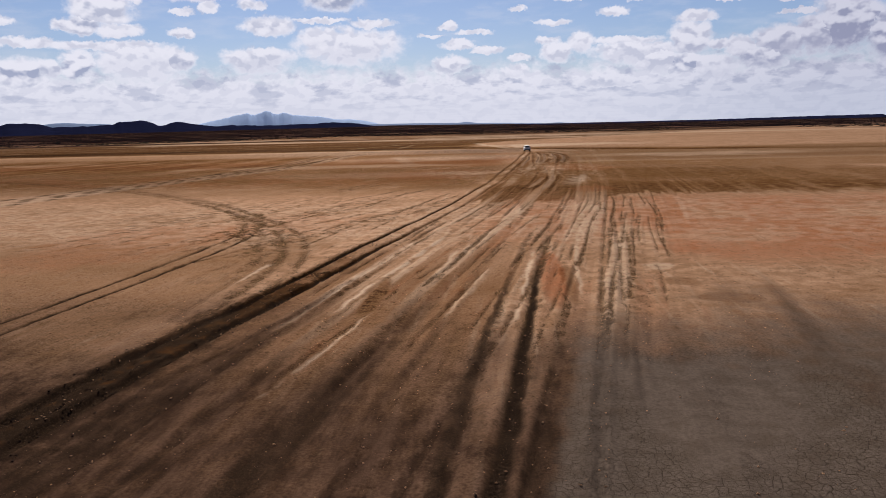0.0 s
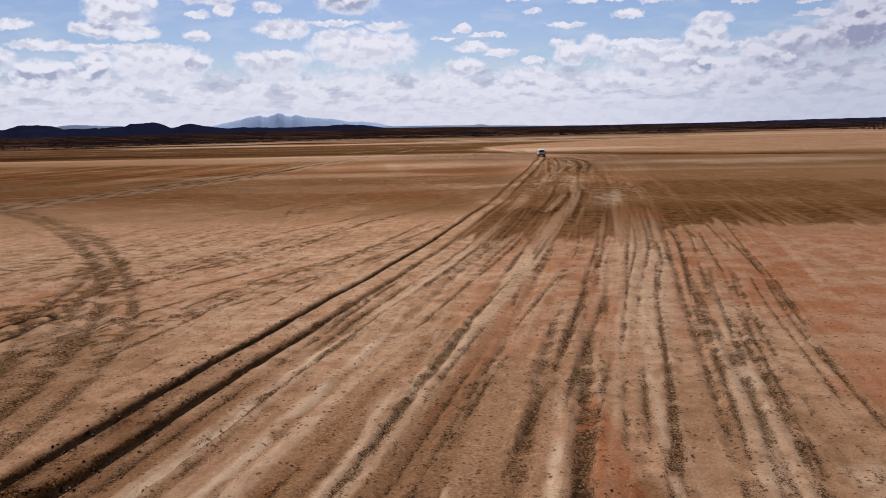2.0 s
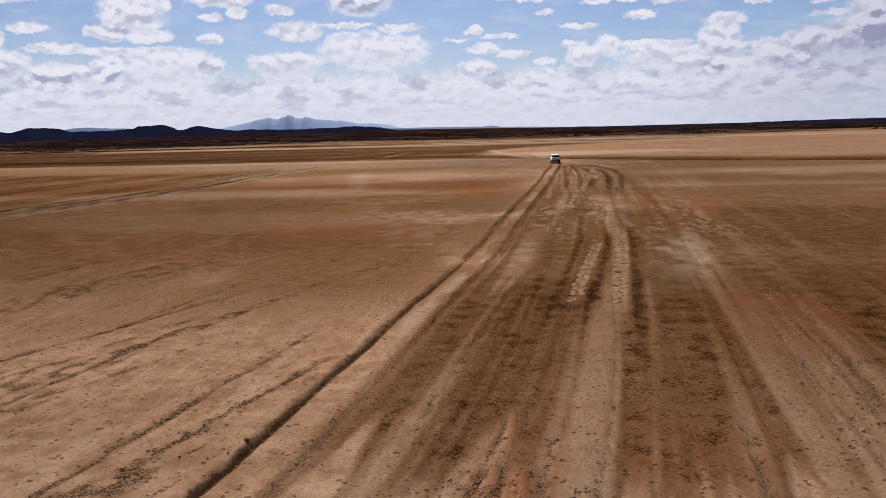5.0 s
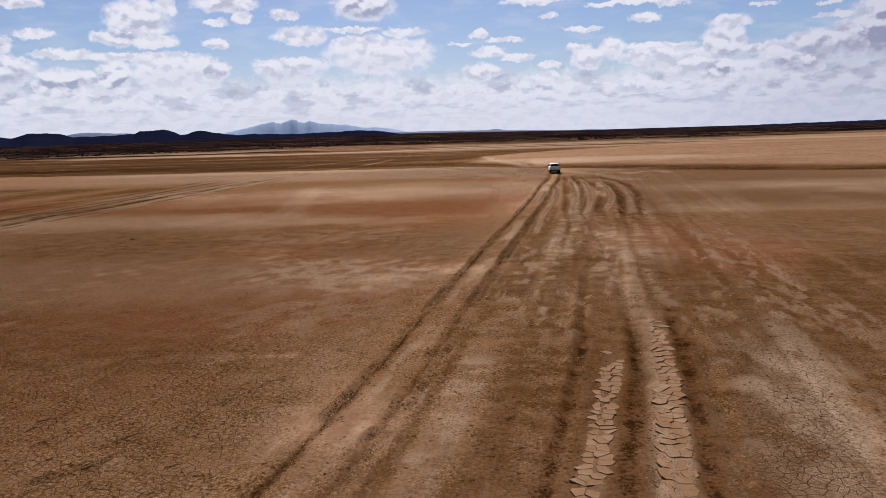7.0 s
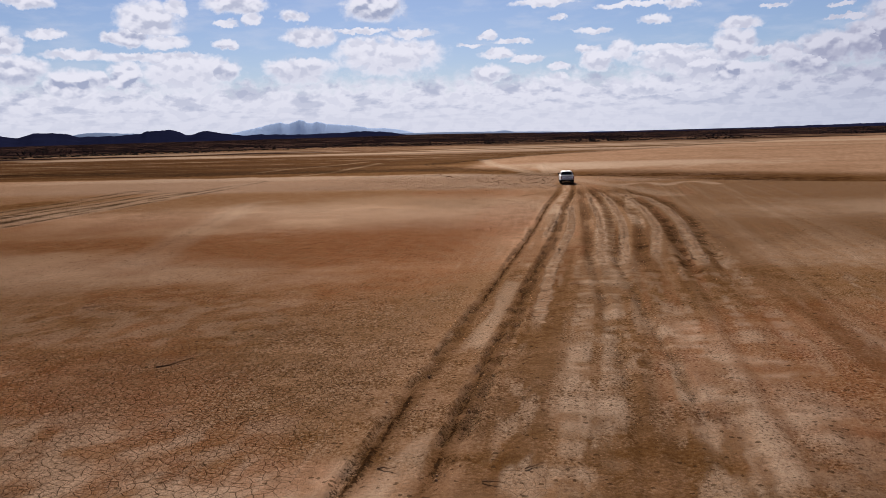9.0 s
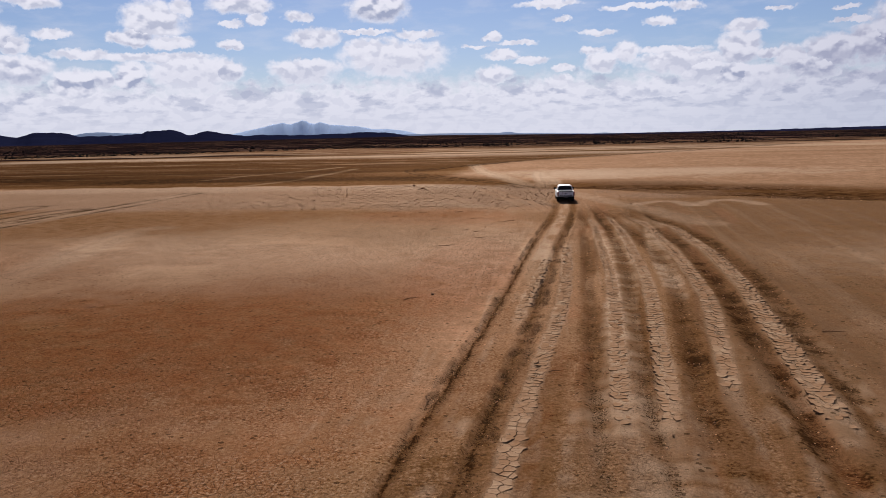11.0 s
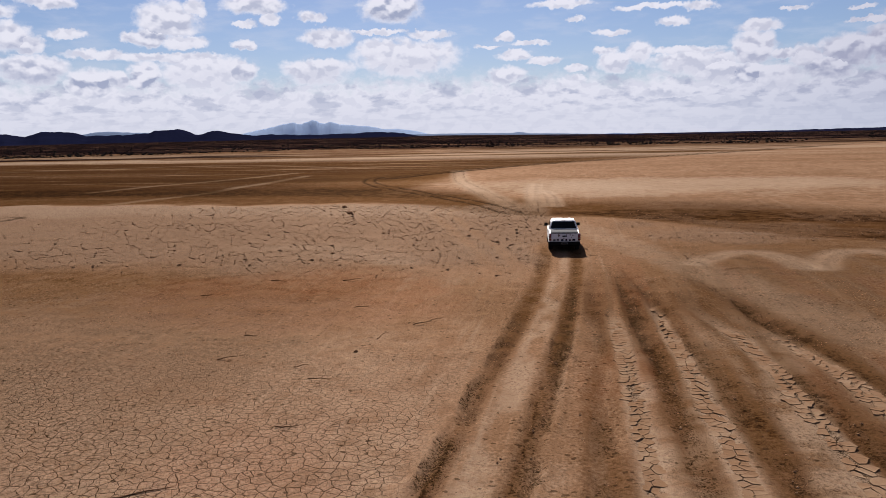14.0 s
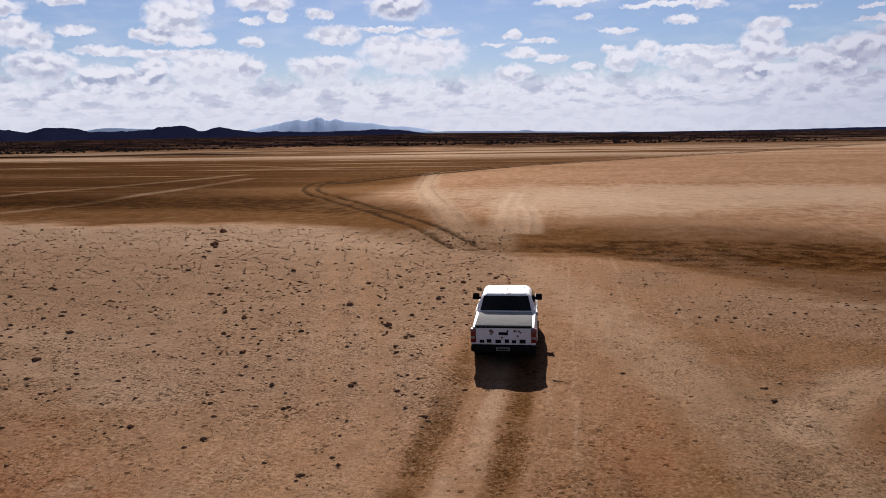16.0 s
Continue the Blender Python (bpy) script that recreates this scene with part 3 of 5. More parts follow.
# older ruts that run beside it
for pts, half, depth, dark, lo, hi in (
    ([(18, -0.6), (40, 0.8), (53, 1.75), (70, 3.3)], 0.30, 0.12, 0.95, 6, 62),
    ([(18, -2.0), (40, -0.7), (55, 0.35), (70, 1.8)], 0.22, 0.07, 0.6, 8, 66),
    ([(40, 4.35), (58, 6.45), (77, 8.75), (95, 11.0)], 0.17, 0.07, 0.75, 24, 96),
    ([(41, 5.6), (53, 7.0), (77, 9.5), (95, 12.0)], 0.17, 0.06, 0.7, 36, 92),
    ([(20, -4.6), (40, -3.2), (60, -1.0)], 0.20, 0.05, 0.4, 4, 84),
    ([(20, -7.0), (40, -5.3), (60, -3.0)], 0.20, 0.05, 0.35, 4, 88),
    ([(20, -10.5), (40, -8.4), (60, -6.0)], 0.22, 0.06, 0.4, 4, 88),
    ([(20, -12.6), (40, -10.6), (60, -8.2)], 0.22, 0.06, 0.4, 4, 76),
    ([(110, 1.7), (125, 2.9), (140, 3.8), (175, 3.6)], 0.25, 0.05, 0.5, 96, 180),
    ([(110, 4.0), (125, 5.0), (140, 5.6), (175, 5.0)], 0.22, 0.05, 0.55, 100, 178),
    ([(110, 5.4), (125, 7.2), (140, 8.2)], 0.26, 0.06, 0.6, 98, 150),
    ([(186, 4.0), (200, 4.3), (218, 4.6), (230, 4.7)], 0.30, 0.06, 0.5, 172, 226),
    ([(186, 5.8), (200, 6.4), (214, 6.3), (226, 5.9)], 0.30, 0.06, 0.5, 172, 226),
    ([(180, 7.2), (190, 8.2), (200, 8.5), (212, 7.8), (226, 6.6)], 0.32, 0.06, 0.5, 170, 226),
    ([(178, 9.4), (190, 10.3), (205, 10.6), (217, 9.2), (226, 7.8)], 0.38, 0.06, 0.5, 168, 224),
    ([(178, 11.0), (190, 12.2), (205, 12.6), (217, 11.2), (226, 9.6)], 0.45, 0.06, 0.45, 168, 224),
    ([(218.8, 3.55), (221.1, 3.66), (227.1, 3.77)], 0.18, 0.05, 0.75, 213, 228),
    ([(219.5, 5.97), (222.2, 5.86), (227.7, 5.77)], 0.18, 0.05, 0.75, 214, 228),
    ([(219.6, 6.93), (223.6, 6.87), (227.8, 6.45)], 0.18, 0.05, 0.75, 214, 228),
    ([(220.4, 10.48), (223.5, 10.05), (226.5, 9.57)], 0.18, 0.05, 0.75, 214, 227),
):
    line = course(pts)
    rut(X - line(Y), span(lo, hi, 5), depth, half, dark)
    if 168 <= lo < 190:
        damp_dark = over(damp_dark, 0.64 * span(lo, hi, 6) * np.exp(-((X - line(Y)) / (half * 1.9)) ** 4) * smooth(fbm(U * 0.7 + 3, Y * 0.12), 0.22, 0.45))

for pts, half, lo, hi in (([(110, 3.0), (115.5, 3.75), (123.5, 4.75), (131, 5.4)], 0.26, 104, 131), ([(110, 4.9), (115.5, 5.5), (127, 6.7), (135, 7.3)], 0.26, 104, 134), ([(110, 1.2), (115.5, 1.75), (124, 2.8), (131, 3.4)], 0.20, 104, 130)):
    line = course(pts)
    rut(X - line(Y), span(lo, hi, 4), 0.05, half, 0.35)
    damp_dark = over(damp_dark, 0.62 * span(lo, hi, 4) * np.exp(-((X - line(Y) + (N1 - 0.5) * 0.3) / (half * 1.3)) ** 4))

# thin crumbly lines of single passes
def window(lo, hi):
    """The driven strip between two distances."""
    i0, i1 = np.searchsorted(GY, [lo, hi])
    j0, j1 = np.searchsorted(GX, [-45, 32])
    return np.s_[i0:i1, j0:j1]


marks = random.Random(21)
for i in range(58):
    off, lo = 2.8 + 21 * marks.random(), marks.uniform(14, 84)
    hi = min(lo + marks.uniform(18, 50), 118)
    bend = marks.uniform(-0.02, 0.02)
    w = window(lo - 3, hi + 3)
    d = U[w] - off - bend * (Y[w] - lo) - 0.12 * np.sin(Y[w] * 0.21 + i)
    fade = smooth(Y[w], lo - 3, lo + 3) * smooth(Y[w], hi + 3, hi - 3)
    rut(d, fade * smooth(fbm(U[w] * 0.1 + i, Y[w] * 0.16 + i), 0.30, 0.46), 0.045, marks.uniform(0.09, 0.16), 0.86, 0.45, 0.9, w)
for i in range(20):
    lo = marks.uniform(48, 92)
    hi, x0, lean = min(lo + marks.uniform(12, 30), 122), -marks.uniform(1.5, 16), marks.uniform(0.12, 0.42)
    w = window(lo - 2, hi + 2)
    d = X[w] - (MAIN(lo) + x0 + lean * (Y[w] - lo)) - 0.15 * np.sin(Y[w] * 0.17 + i)
    fade = smooth(Y[w], lo - 2, lo + 2) * smooth(Y[w], hi + 2, hi - 2)
    rut(d, fade * smooth(U[w], -0.4, -1.2) * smooth(fbm(X[w] * 0.2 + i, Y[w] * 0.2), 0.32, 0.48), 0.035, marks.uniform(0.10, 0.18), 0.95, 0.5, 0.9, w)
# broken edges of the main ruts, kicked up in lumps
for off in (-0.26, 1.50, 2.02):
    w = window(100, 225)
    broken = smooth(fbm(U[w] * 0.3 + 9 * off, Y[w] * 0.55), 0.40, 0.52) * smooth(Y[w], 100, 112) * smooth(Y[w], 225, 212)
    rut(U[w] - off - (N3[w] - 0.5) * 0.35, broken, 0.07, 0.12, 0.70, 0.4, 1.0, w)
# loose striping of many old passes
wide = smooth(U, 1.5, 4.0) * smooth(U, 30, 22) * span(-20, 235, 12)
H += wide * ((STREAK - 0.5) * 0.16 + (STREAK2 - 0.5) * 0.06)
churn = over(churn, wide * span(0, 130, 20) * 0.50 * smooth(STREAK2, 0.53, 0.62) * smooth(N3, 0.36, 0.58) * smooth(fbm(U * 0.5, Y * 0.08 + 9), 0.36, 0.52))
pale = over(pale, wide * (0.12 + 0.30 * smooth(Y, 112, 80)) * smooth(STREAK, 0.54, 0.70))
torn_dust = smooth(fbm(X * 0.55 + 15, Y * 1.9 + 6, 3), 0.40, 0.60)
pale = over(pale, 0.55 * smooth(U, 1.9, 3.0) * smooth(U, 16, 9) * span(104, 216, 8) * smooth(fbm(U * 0.75 + 44, Y * 0.035, 3), 0.50, 0.64) * (0.25 + 0.75 * torn_dust))
damp_dark = over(damp_dark, 0.40 * smooth(U, 1.9, 3.0) * smooth(U, 20, 12) * span(104, 180, 8) * smooth(fbm(U * 0.75 + 44, Y * 0.035, 3), 0.47, 0.36))
red = over(red, wide * 0.35 * smooth(STREAK, 0.47, 0.34) * smooth(N2, 0.40, 0.6))
left_old = smooth(U, -0.6, -2.0) * smooth(U, -40, -25) * span(50, 125, 12)
tilted = fbm((X - 0.33 * Y) * 1.0, Y * 0.025 + 60, 4)
H += left_old * (tilted - 0.5) * 0.12
churn = over(churn, left_old * 0.75 * smooth(tilted, 0.54, 0.66) * smooth(N3, 0.40, 0.6))

# dry crusted strips between the ruts
STRIPS = []
for pts, half, lo, hi, cracked in (
    ([(110, 2.1), (115, 2.7), (124, 3.97), (132, 4.8)], 0.34, 106, 127, 1.0),
    ([(110, 4.1), (115.5, 4.69), (121.7, 5.45), (128, 5.98), (137, 6.7)], 0.36, 106, 132, 1.0),
    ([(182, 0.85), (186, 1.04), (190, 1.31), (195, 1.62), (203, 2.1)], 0.24, 183, 200, 0.9),
    ([(158, 0.95), (172, 1.5), (186, 2.71), (192, 2.94), (201, 3.0), (219, 3.65)], 0.25, 158, 204, 0.9),
    ([(172, 4.2), (186, 4.99), (195, 5.32), (217, 5.29), (222, 5.2)], 0.25, 172, 220, 0.9),
    ([(172, 5.5), (187, 6.67), (194, 7.03), (205, 7.18), (219, 7.0), (224, 6.6)], 0.27, 172, 222, 1.0),
    ([(174, 7.4), (187, 9.13), (193, 9.42), (202, 9.63), (217, 9.4), (226, 7.5)], 0.30, 174, 220, 0.9),
    ([(169, 9.4), (180, 10.4), (191, 11.43), (201, 11.71), (213, 11.35), (224, 9.6)], 0.38, 172, 218, 0.8),
    ([(108, 7.0), (116.5, 7.9), (122, 9.2), (128, 10.1), (132, 10.6)], 1.15, 110, 130, 0.6),
    ([(60, 3.2), (82, 5.3), (95, 6.9), (131, 10.4)], 0.42, 70, 128, 0.2),
):
    line = course(pts)
    w = np.exp(-((X - line(Y) + (N1 - 0.5) * 0.2) / (half * 1.15)) ** 4) * span(lo, hi, 3)
    pale = over(pale, (0.55 if cracked > 0.75 else 0.25) * w)
    damp_dark, churn = damp_dark * (1 - w), churn * (1 - 0.8 * w)
    if cracked > 0.5:
        # bed takes the dark churn colour to paint shade into gaps between plates
        bed = np.exp(-((X - line(Y)) / (half * 0.72)) ** 8) * span(lo + 5, hi - 5, 2)
        churn = over(churn, (0.55 if half < 0.6 else 0.0) * bed)
        if half < 0.6:
            STRIPS.append((line, half, lo, hi))
        else:
            blotch = w * smooth(fbm(X * 0.9 + 3, Y * 0.45), 0.34, 0.52)
            crack, pale = over(crack, w), over(pale, 0.85 * blotch)
    else:
        crack = over(crack, cracked * w)


def area(cx, cy, rx, ry, soft=0.5, wobble=0.35):
    r = np.hypot((X - cx) / rx, (Y - cy) / ry) + (N2 - 0.5) * 2 * wobble + (N1 - 0.5) * wobble
    return smooth(r, 1 + soft / 2, 1 - soft / 2)


def between(low, high, soft=1.5):
    """Ground whose y lies between two courses over x."""
    a, b = course(low), course(high)
    yy = Y + (N2 - 0.5) * 7 + (N1 - 0.5) * 2
    return smooth(yy, a(X) - soft, a(X) + soft) * smooth(yy, b(X) + soft * 2, b(X) - soft * 2)


# darker brown and grey ground over the first stretch of the drive
furrow = fbm(U * 0.62 + 3, Y * 0.010 + 2, 3)
start = smooth(Y + (N2 - 0.5) * 10 + (furrow - 0.5) * 26, 43, 22) * smooth(U, 0.8, 2.2)
pale, red = pale * (1 - 0.8 * start), red * (1 - 0.5 * start)
brown_dark = over(brown_dark, 0.88 * start)
H += (furrow - 0.5) * 0.30 * smooth(U, 1.8, 3.0) * smooth(Y, 66, 40) * smooth(X, 6, 2)
wet = over(wet, 0.62 * smooth(Y, 40, 19) * smooth(U, 1.2, 2.6) * smooth(furrow, 0.53, 0.40))
soaked = smooth(Y + (STREAK - 0.5) * 44, 68, 40) * smooth(U, 1.6, 2.6) * smooth(U, 15, 13)
damp_dark = over(damp_dark, 0.42 * soaked)
ochre = over(ochre, 0.35 * soaked)
# darkened left of the ruts, partly as painted lens falloff
brown_dark = over(brown_dark, 0.88 * smooth(Y + (N2 - 0.5) * 12, 48, 24) * smooth(U, 0.5, -0.5))
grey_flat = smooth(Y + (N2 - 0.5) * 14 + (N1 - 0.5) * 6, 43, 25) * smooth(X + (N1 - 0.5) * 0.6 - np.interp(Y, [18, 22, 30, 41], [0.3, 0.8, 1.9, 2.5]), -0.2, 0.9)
grey_tone = over(grey_tone, 0.95 * grey_flat)
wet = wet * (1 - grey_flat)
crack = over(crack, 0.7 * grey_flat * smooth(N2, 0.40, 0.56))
wet = over(wet, 0.62 * smooth(Y + (N1 - 0.5) * 8, 33, 18) * smooth(U, 6.0, 1.5) * smooth(N3, 0.25, 0.55))
# black mud in the deep ruts
for off in (0.0, 1.72):
    wet = over(wet, 0.97 * smooth(Y, 66, 52) * np.exp(-((U - off + (N1 - 0.5) * 0.25) / (0.20 + 0.22 * smooth(Y, 44, 24))) ** 4))
wet = over(wet, 0.92 * smooth(Y, 46, 28) * np.exp(-((U - 0.86) / 1.45) ** 6) * smooth(N3, 0.22, 0.46))
wet = over(wet, 0.85 * smooth(Y, 108, 84) * np.exp(-((U + 0.05 + (N1 - 0.5) * 0.15) / 0.13) ** 4) * smooth(fbm(U * 0.2, Y * 0.15), 0.18, 0.36))
for pts, half, k, end in (([(18, -0.65), (20.7, -0.35), (25.3, -0.14), (32.3, 0.29), (44, 1.08), (53.6, 1.72)], 0.30, 0.95, 50), ([(19.6, -2.15), (24, -1.95), (30.6, -1.6), (41, -0.84), (51.5, -0.07)], 0.26, 0.70, 46)):
    line = course(pts)
    wet = over(wet, k * smooth(Y, end + 6, end - 8) * np.exp(-((X - line(Y) + (N1 - 0.5) * 0.3) / (half * (0.7 + 0.5 * smooth(Y, 40, 22)))) ** 4))
    grey_tone = grey_tone * (1 - wet)
# damp ground farther on
Y_KEEP = Y
Y = Y + (STREAK - 0.5) * 16
patch = between([(-30, 92), (-7, 88.5), (3, 88), (8, 90), (10.6, 89), (12, 96), (22, 97), (34, 98), (80, 101)], [(-30, 130), (0, 148), (19, 145), (50, 143), (80, 140)])
Y = Y_KEEP
patch *= smooth(U, 0.5, 2.5) * smooth(X, 90, 50)
patch *= 1 - 0.55 * smooth(STREAK, 0.52, 0.66)
damp_dark = over(damp_dark, (0.34 + 0.36 * smooth(Y, 122, 104)) * patch)
churn, red, pale = churn * (1 - 0.75 * patch), red * (1 - 0.6 * patch), pale * (1 - 0.6 * patch)
ochre = over(ochre, 0.5 * patch)
channel = between([(-90, 271), (-39, 268.5), (-24, 270), (-13.5, 268), (-6, 261), (-0.7, 256.5), (3, 257), (10, 252.5), (16.3, 245), (26, 239), (50, 228), (70, 222)],
                  [(-90, 300), (-62, 296), (-38, 291.5), (-22.7, 294), (-16, 289), (-7.8, 281.5), (-1.5, 271), (2.4, 268.8), (8.2, 270.5), (15.6, 269), (23, 263.5), (40, 250), (70, 236)], 3.0)
damp_dark = over(damp_dark, (0.50 + 0.25 * smooth(fbm(X * 0.03 + 5, Y * 0.12), 0.45, 0.6)) * channel)
ochre = over(ochre, 0.9 * channel)
H -= 0.22 * channel
ochre = over(ochre, (0.80 - 0.35 * smooth(U, -8, -20)) * span(106, 174, 12) * smooth(N2, 0.26, 0.50) * smooth(X, -70, -20) * smooth(X, 70, 30))
ochre = over(ochre, 0.40 * span(176, 232, 6) * smooth(X, 3.5, 7) * smooth(X, 60, 25) * smooth(N2, 0.28, 0.5))
tail_band = smooth(X, -46, -54) * smooth(X, -260, -140) * smooth(Y + 0.12 * X, 216, 209) * smooth(Y, 140, 172)
comb = fbm((X * 0.97 - Y * 0.20) * 0.42, (Y + X) * 0.012, 4)
ochre = over(ochre, 0.85 * tail_band * smooth(comb, 0.36, 0.5))
damp_dark = over(damp_dark, 0.45 * tail_band * smooth(comb, 0.48, 0.6))
damp_dark = over(damp_dark, 0.22 * span(106, 166, 12) * smooth(N4, 0.40, 0.6) * NEAR)
crack = over(crack, (0.45 + 0.3 * smooth(Y, 190, 200)) * span(128, 208, 8) * smooth(U, -0.5, -3) * smooth(N2, 0.34, 0.5))
flecked = span(126, 178, 8) * smooth(U, 1.9, 3.0) * smooth(X, 22, 14) * smooth(fbm(U * 2.4 + 12, Y * 0.7 + 4), 0.50, 0.64) * smooth(fbm(U * 0.5 + 2, Y * 0.07 + 4), 0.36, 0.56)
pale, damp_dark, crack = over(pale, 0.26 * flecked), damp_dark * (1 - 0.7 * flecked), over(crack, 0.4 * flecked)
far_right = smooth(Y + (N2 - 0.5) * 6, 169, 172) * smooth(Y, 250, 225) * smooth(X, 6, 12)
pale = over(pale, 0.20 * far_right)
for cx, cy, rx, ry, k in ((2.0, 46, 0.8, 8, 0.95), (13.5, 85, 4.5, 8, 0.4), (15, 70, 4, 7, 0.35), (7.3, 74, 0.9, 6, 0.45), (22, 88, 8, 9, 0.25), (-7, 180, 9, 16, 0.18), (-22, 72, 7, 8, 0.3),
                          (-16, 172, 14, 16, 0.15), (-32, 60, 8, 12, 0.4), (12, 152, 7, 10, 0.4), (-3, 196, 3, 12, 0.45), (3.5, 68, 1.2, 9, 0.4), (10, 104, 3, 5, 0.45), (12, 75, 4, 7, 0.55), (-14, 140, 10, 14, 0.35), (-9, 223, 8, 7, 0.35), (26, 62, 6, 9, 0.4)):
    red = over(red, k * area(cx, cy, rx, ry))
# browner flats on both sides of the driven strip, with lens falloff painted in
ochre = over(ochre, 0.18 * span(160, 198, 14) * smooth(U, -0.3, -1.5) * smooth(N2, 0.25, 0.5))
ochre = over(ochre, 0.85 * span(114, 156, 16) * smooth(U, -0.8, -4) * smooth(N1, 0.22, 0.5))
red = over(red, 0.35 * span(116, 150, 12) * smooth(U, -2, -7) * smooth(N2, 0.30, 0.55))
damp_dark = over(damp_dark, 0.18 * span(118, 150, 12) * smooth(U, -1, -5))
crack = over(crack, 0.85 * span(108, 166, 12) * smooth(U, -0.6, -2))
plated = span(186, 212, 6) * smooth(U, -0.3, -1.2) * smooth(X + (N2 - 0.5) * 10, -16, -10)
crack, pale = over(crack, 0.95 * plated), over(pale, 0.12 * plated * smooth(N2, 0.35, 0.55))
damp_dark = over(damp_dark, 0.20 * span(172, 194, 6) * smooth(U, -1.5, -5) + 0.30 * span(176, 194, 6) * smooth(U, 7, 9.5))
ochre, red, damp_dark = over(ochre, 0.40 * span(158, 188, 8) * smooth(U, -1, -4)), over(red, 0.32 * span(160, 196, 8) * smooth(U, -1, -5) * smooth(N2, 0.30, 0.55)), over(damp_dark, 0.22 * span(158, 186, 8) * smooth(U, -2, -6))
ochre = over(ochre, 0.25 * span(174, 204, 10) * smooth(U, -1.5, -7))
red = over(red, 0.25 * span(174, 206, 10) * smooth(U, -1.5, -7))
ochre = over(ochre, 0.5 * span(24, 62, 8) * smooth(U, -1.0, -4))
damp_dark = over(damp_dark, 0.32 * span(160, 178, 6) * smooth(U, -0.2, 0.6) * smooth(U, 16, 11))
ochre = over(ochre, 0.5 * span(172, 208, 10) * smooth(U, -0.2, 0.4))
# both sides darkened further for lens falloff, through the same mask as damp soil
damp_dark = over(damp_dark, 0.30 * span(120, 160, 12) * smooth(U, -4, -10) + 0.22 * span(206, 228, 8) * smooth(X, -3, -8) + 0.22 * span(206, 236, 8) * smooth(X, 7, 10) + 0.25 * span(172, 196, 8) * smooth(U, -3, -9))
ochre = over(ochre, 0.35 * span(206, 232, 8) * smooth(X, -3, -8) + 0.75 * span(206, 240, 8) * smooth(X, 6.5, 9.5))
ochre = over(ochre, 0.28 * smooth(U, -7, -16) * span(100, 245, 14) * smooth(N4, 0.25, 0.55))
ochre = over(ochre, 0.60 * smooth(U, 8, 15) * span(96, 245, 14) * smooth(N4, 0.20, 0.5))
damp_dark = over(damp_dark, 0.22 * smooth(U, 6.5, 10) * span(178, 212, 8) * smooth(N2, 0.25, 0.45))
ochre = over(ochre, 0.45 * smooth(U, 2.0, 2.8) * smooth(U, 7.0, 5.5) * span(96, 160, 8))
pale = over(pale, 0.30 * span(56, 92, 8) * smooth(N1, 0.25, 0.6))
red = over(red, 0.62 * span(60, 92, 6) * smooth(U, 4.5, 8) * smooth(fbm(U * 0.55 + 71, Y * 0.012, 3), 0.50, 0.60) * (0.55 + 0.45 * smooth(N2, 0.35, 0.6)))
red = over(red, 0.75 * span(50, 92, 5) * smooth(X + (N2 - 0.5) * 5 - 0.12 * (Y - 64), 9.5, 12.5) * smooth(X, 60, 30) * (0.45 + 0.55 * smooth(N2, 0.36, 0.56)))
# standing damp in hollows
for cx, cy, rx, ry, k in ((2.95, 44, 0.40, 5.5, 0.62), (-7.7, 41, 0.5, 4.0, 0.66), (9.2, 44.0, 1.0, 1.2, 0.5), (11, 40, 1.4, 1.0, 0.5)):
    w = area(cx, cy, rx, ry, 0.6, 0.55)
    damp_dark, churn, pale = over(damp_dark, k * w), churn * (1 - w), pale * (1 - w)
# pale streaks along the ruts
for pts, half, k in (([(34, -11.3), (45.4, -10.0), (49.5, -9.25), (62, -7.9)], 0.13, 0.95), ([(37, -9.2), (43, -8.55), (46.5, -7.95), (49.7, -7.5), (62, -6.0)], 0.17, 1.0),
                     ([(34, -0.3), (40.8, 0.15), (43.6, 0.5), (49.7, 0.75), (54, 1.1)], 0.12, 0.9), ([(41, 3.45), (44.6, 3.6), (49.8, 3.78), (54, 4.1), (62, 4.9)], 0.13, 0.7),
                     ([(14, -10.6), (21, -9.75), (31, -7.9), (36, -7.4)], 0.10, 0.8), ([(36, -3.6), (42, -2.6), (48, -1.9)], 0.10, 0.7), ([(44, -17.0), (48, -17.0), (52, -16.9)], 0.16, 0.8),
                     ([(46, -5.0), (54, -4.45), (60, -3.7)], 0.16, 0.6)):
    line = course(pts)
    w = np.exp(-((X - line(Y) + (N1 - 0.5) * 0.35) / half) ** 2) * span(pts[0][0], pts[-1][0], 2) * smooth(fbm(X * 0.3, Y * 0.5 + 20), 0.34, 0.5)
    pale, damp_dark, churn = over(pale, k * w), damp_dark * (1 - w), churn * (1 - w)
for cx, cy, rx, ry in ((9.0, 49, 0.7, 1.0), (-4.6, 53.2, 0.4, 1.2), (-2.6, 41.5, 0.3, 1.0), (5.0, 43.5, 0.5, 1.6), (7.5, 57, 0.4, 1.0)):
    pale = over(pale, 0.5 * area(cx, cy, rx, ry, 0.9, 0.9))
# smooth silt, pale and a little raised
for cx, cy, rx, ry, k in ((-14, 205, 16, 18, 0.32), (-30, 196, 18, 14, 0.22), (18, 292, 30, 14, 0.58), (-30, 140, 25, 8, 0.25), (-45, 170, 30, 7, 0.4), (45, 200, 25, 10, 0.35), (6, 286, 7, 12, 0.4)):
    pale = over(pale, k * area(cx, cy, rx, ry, 0.9))
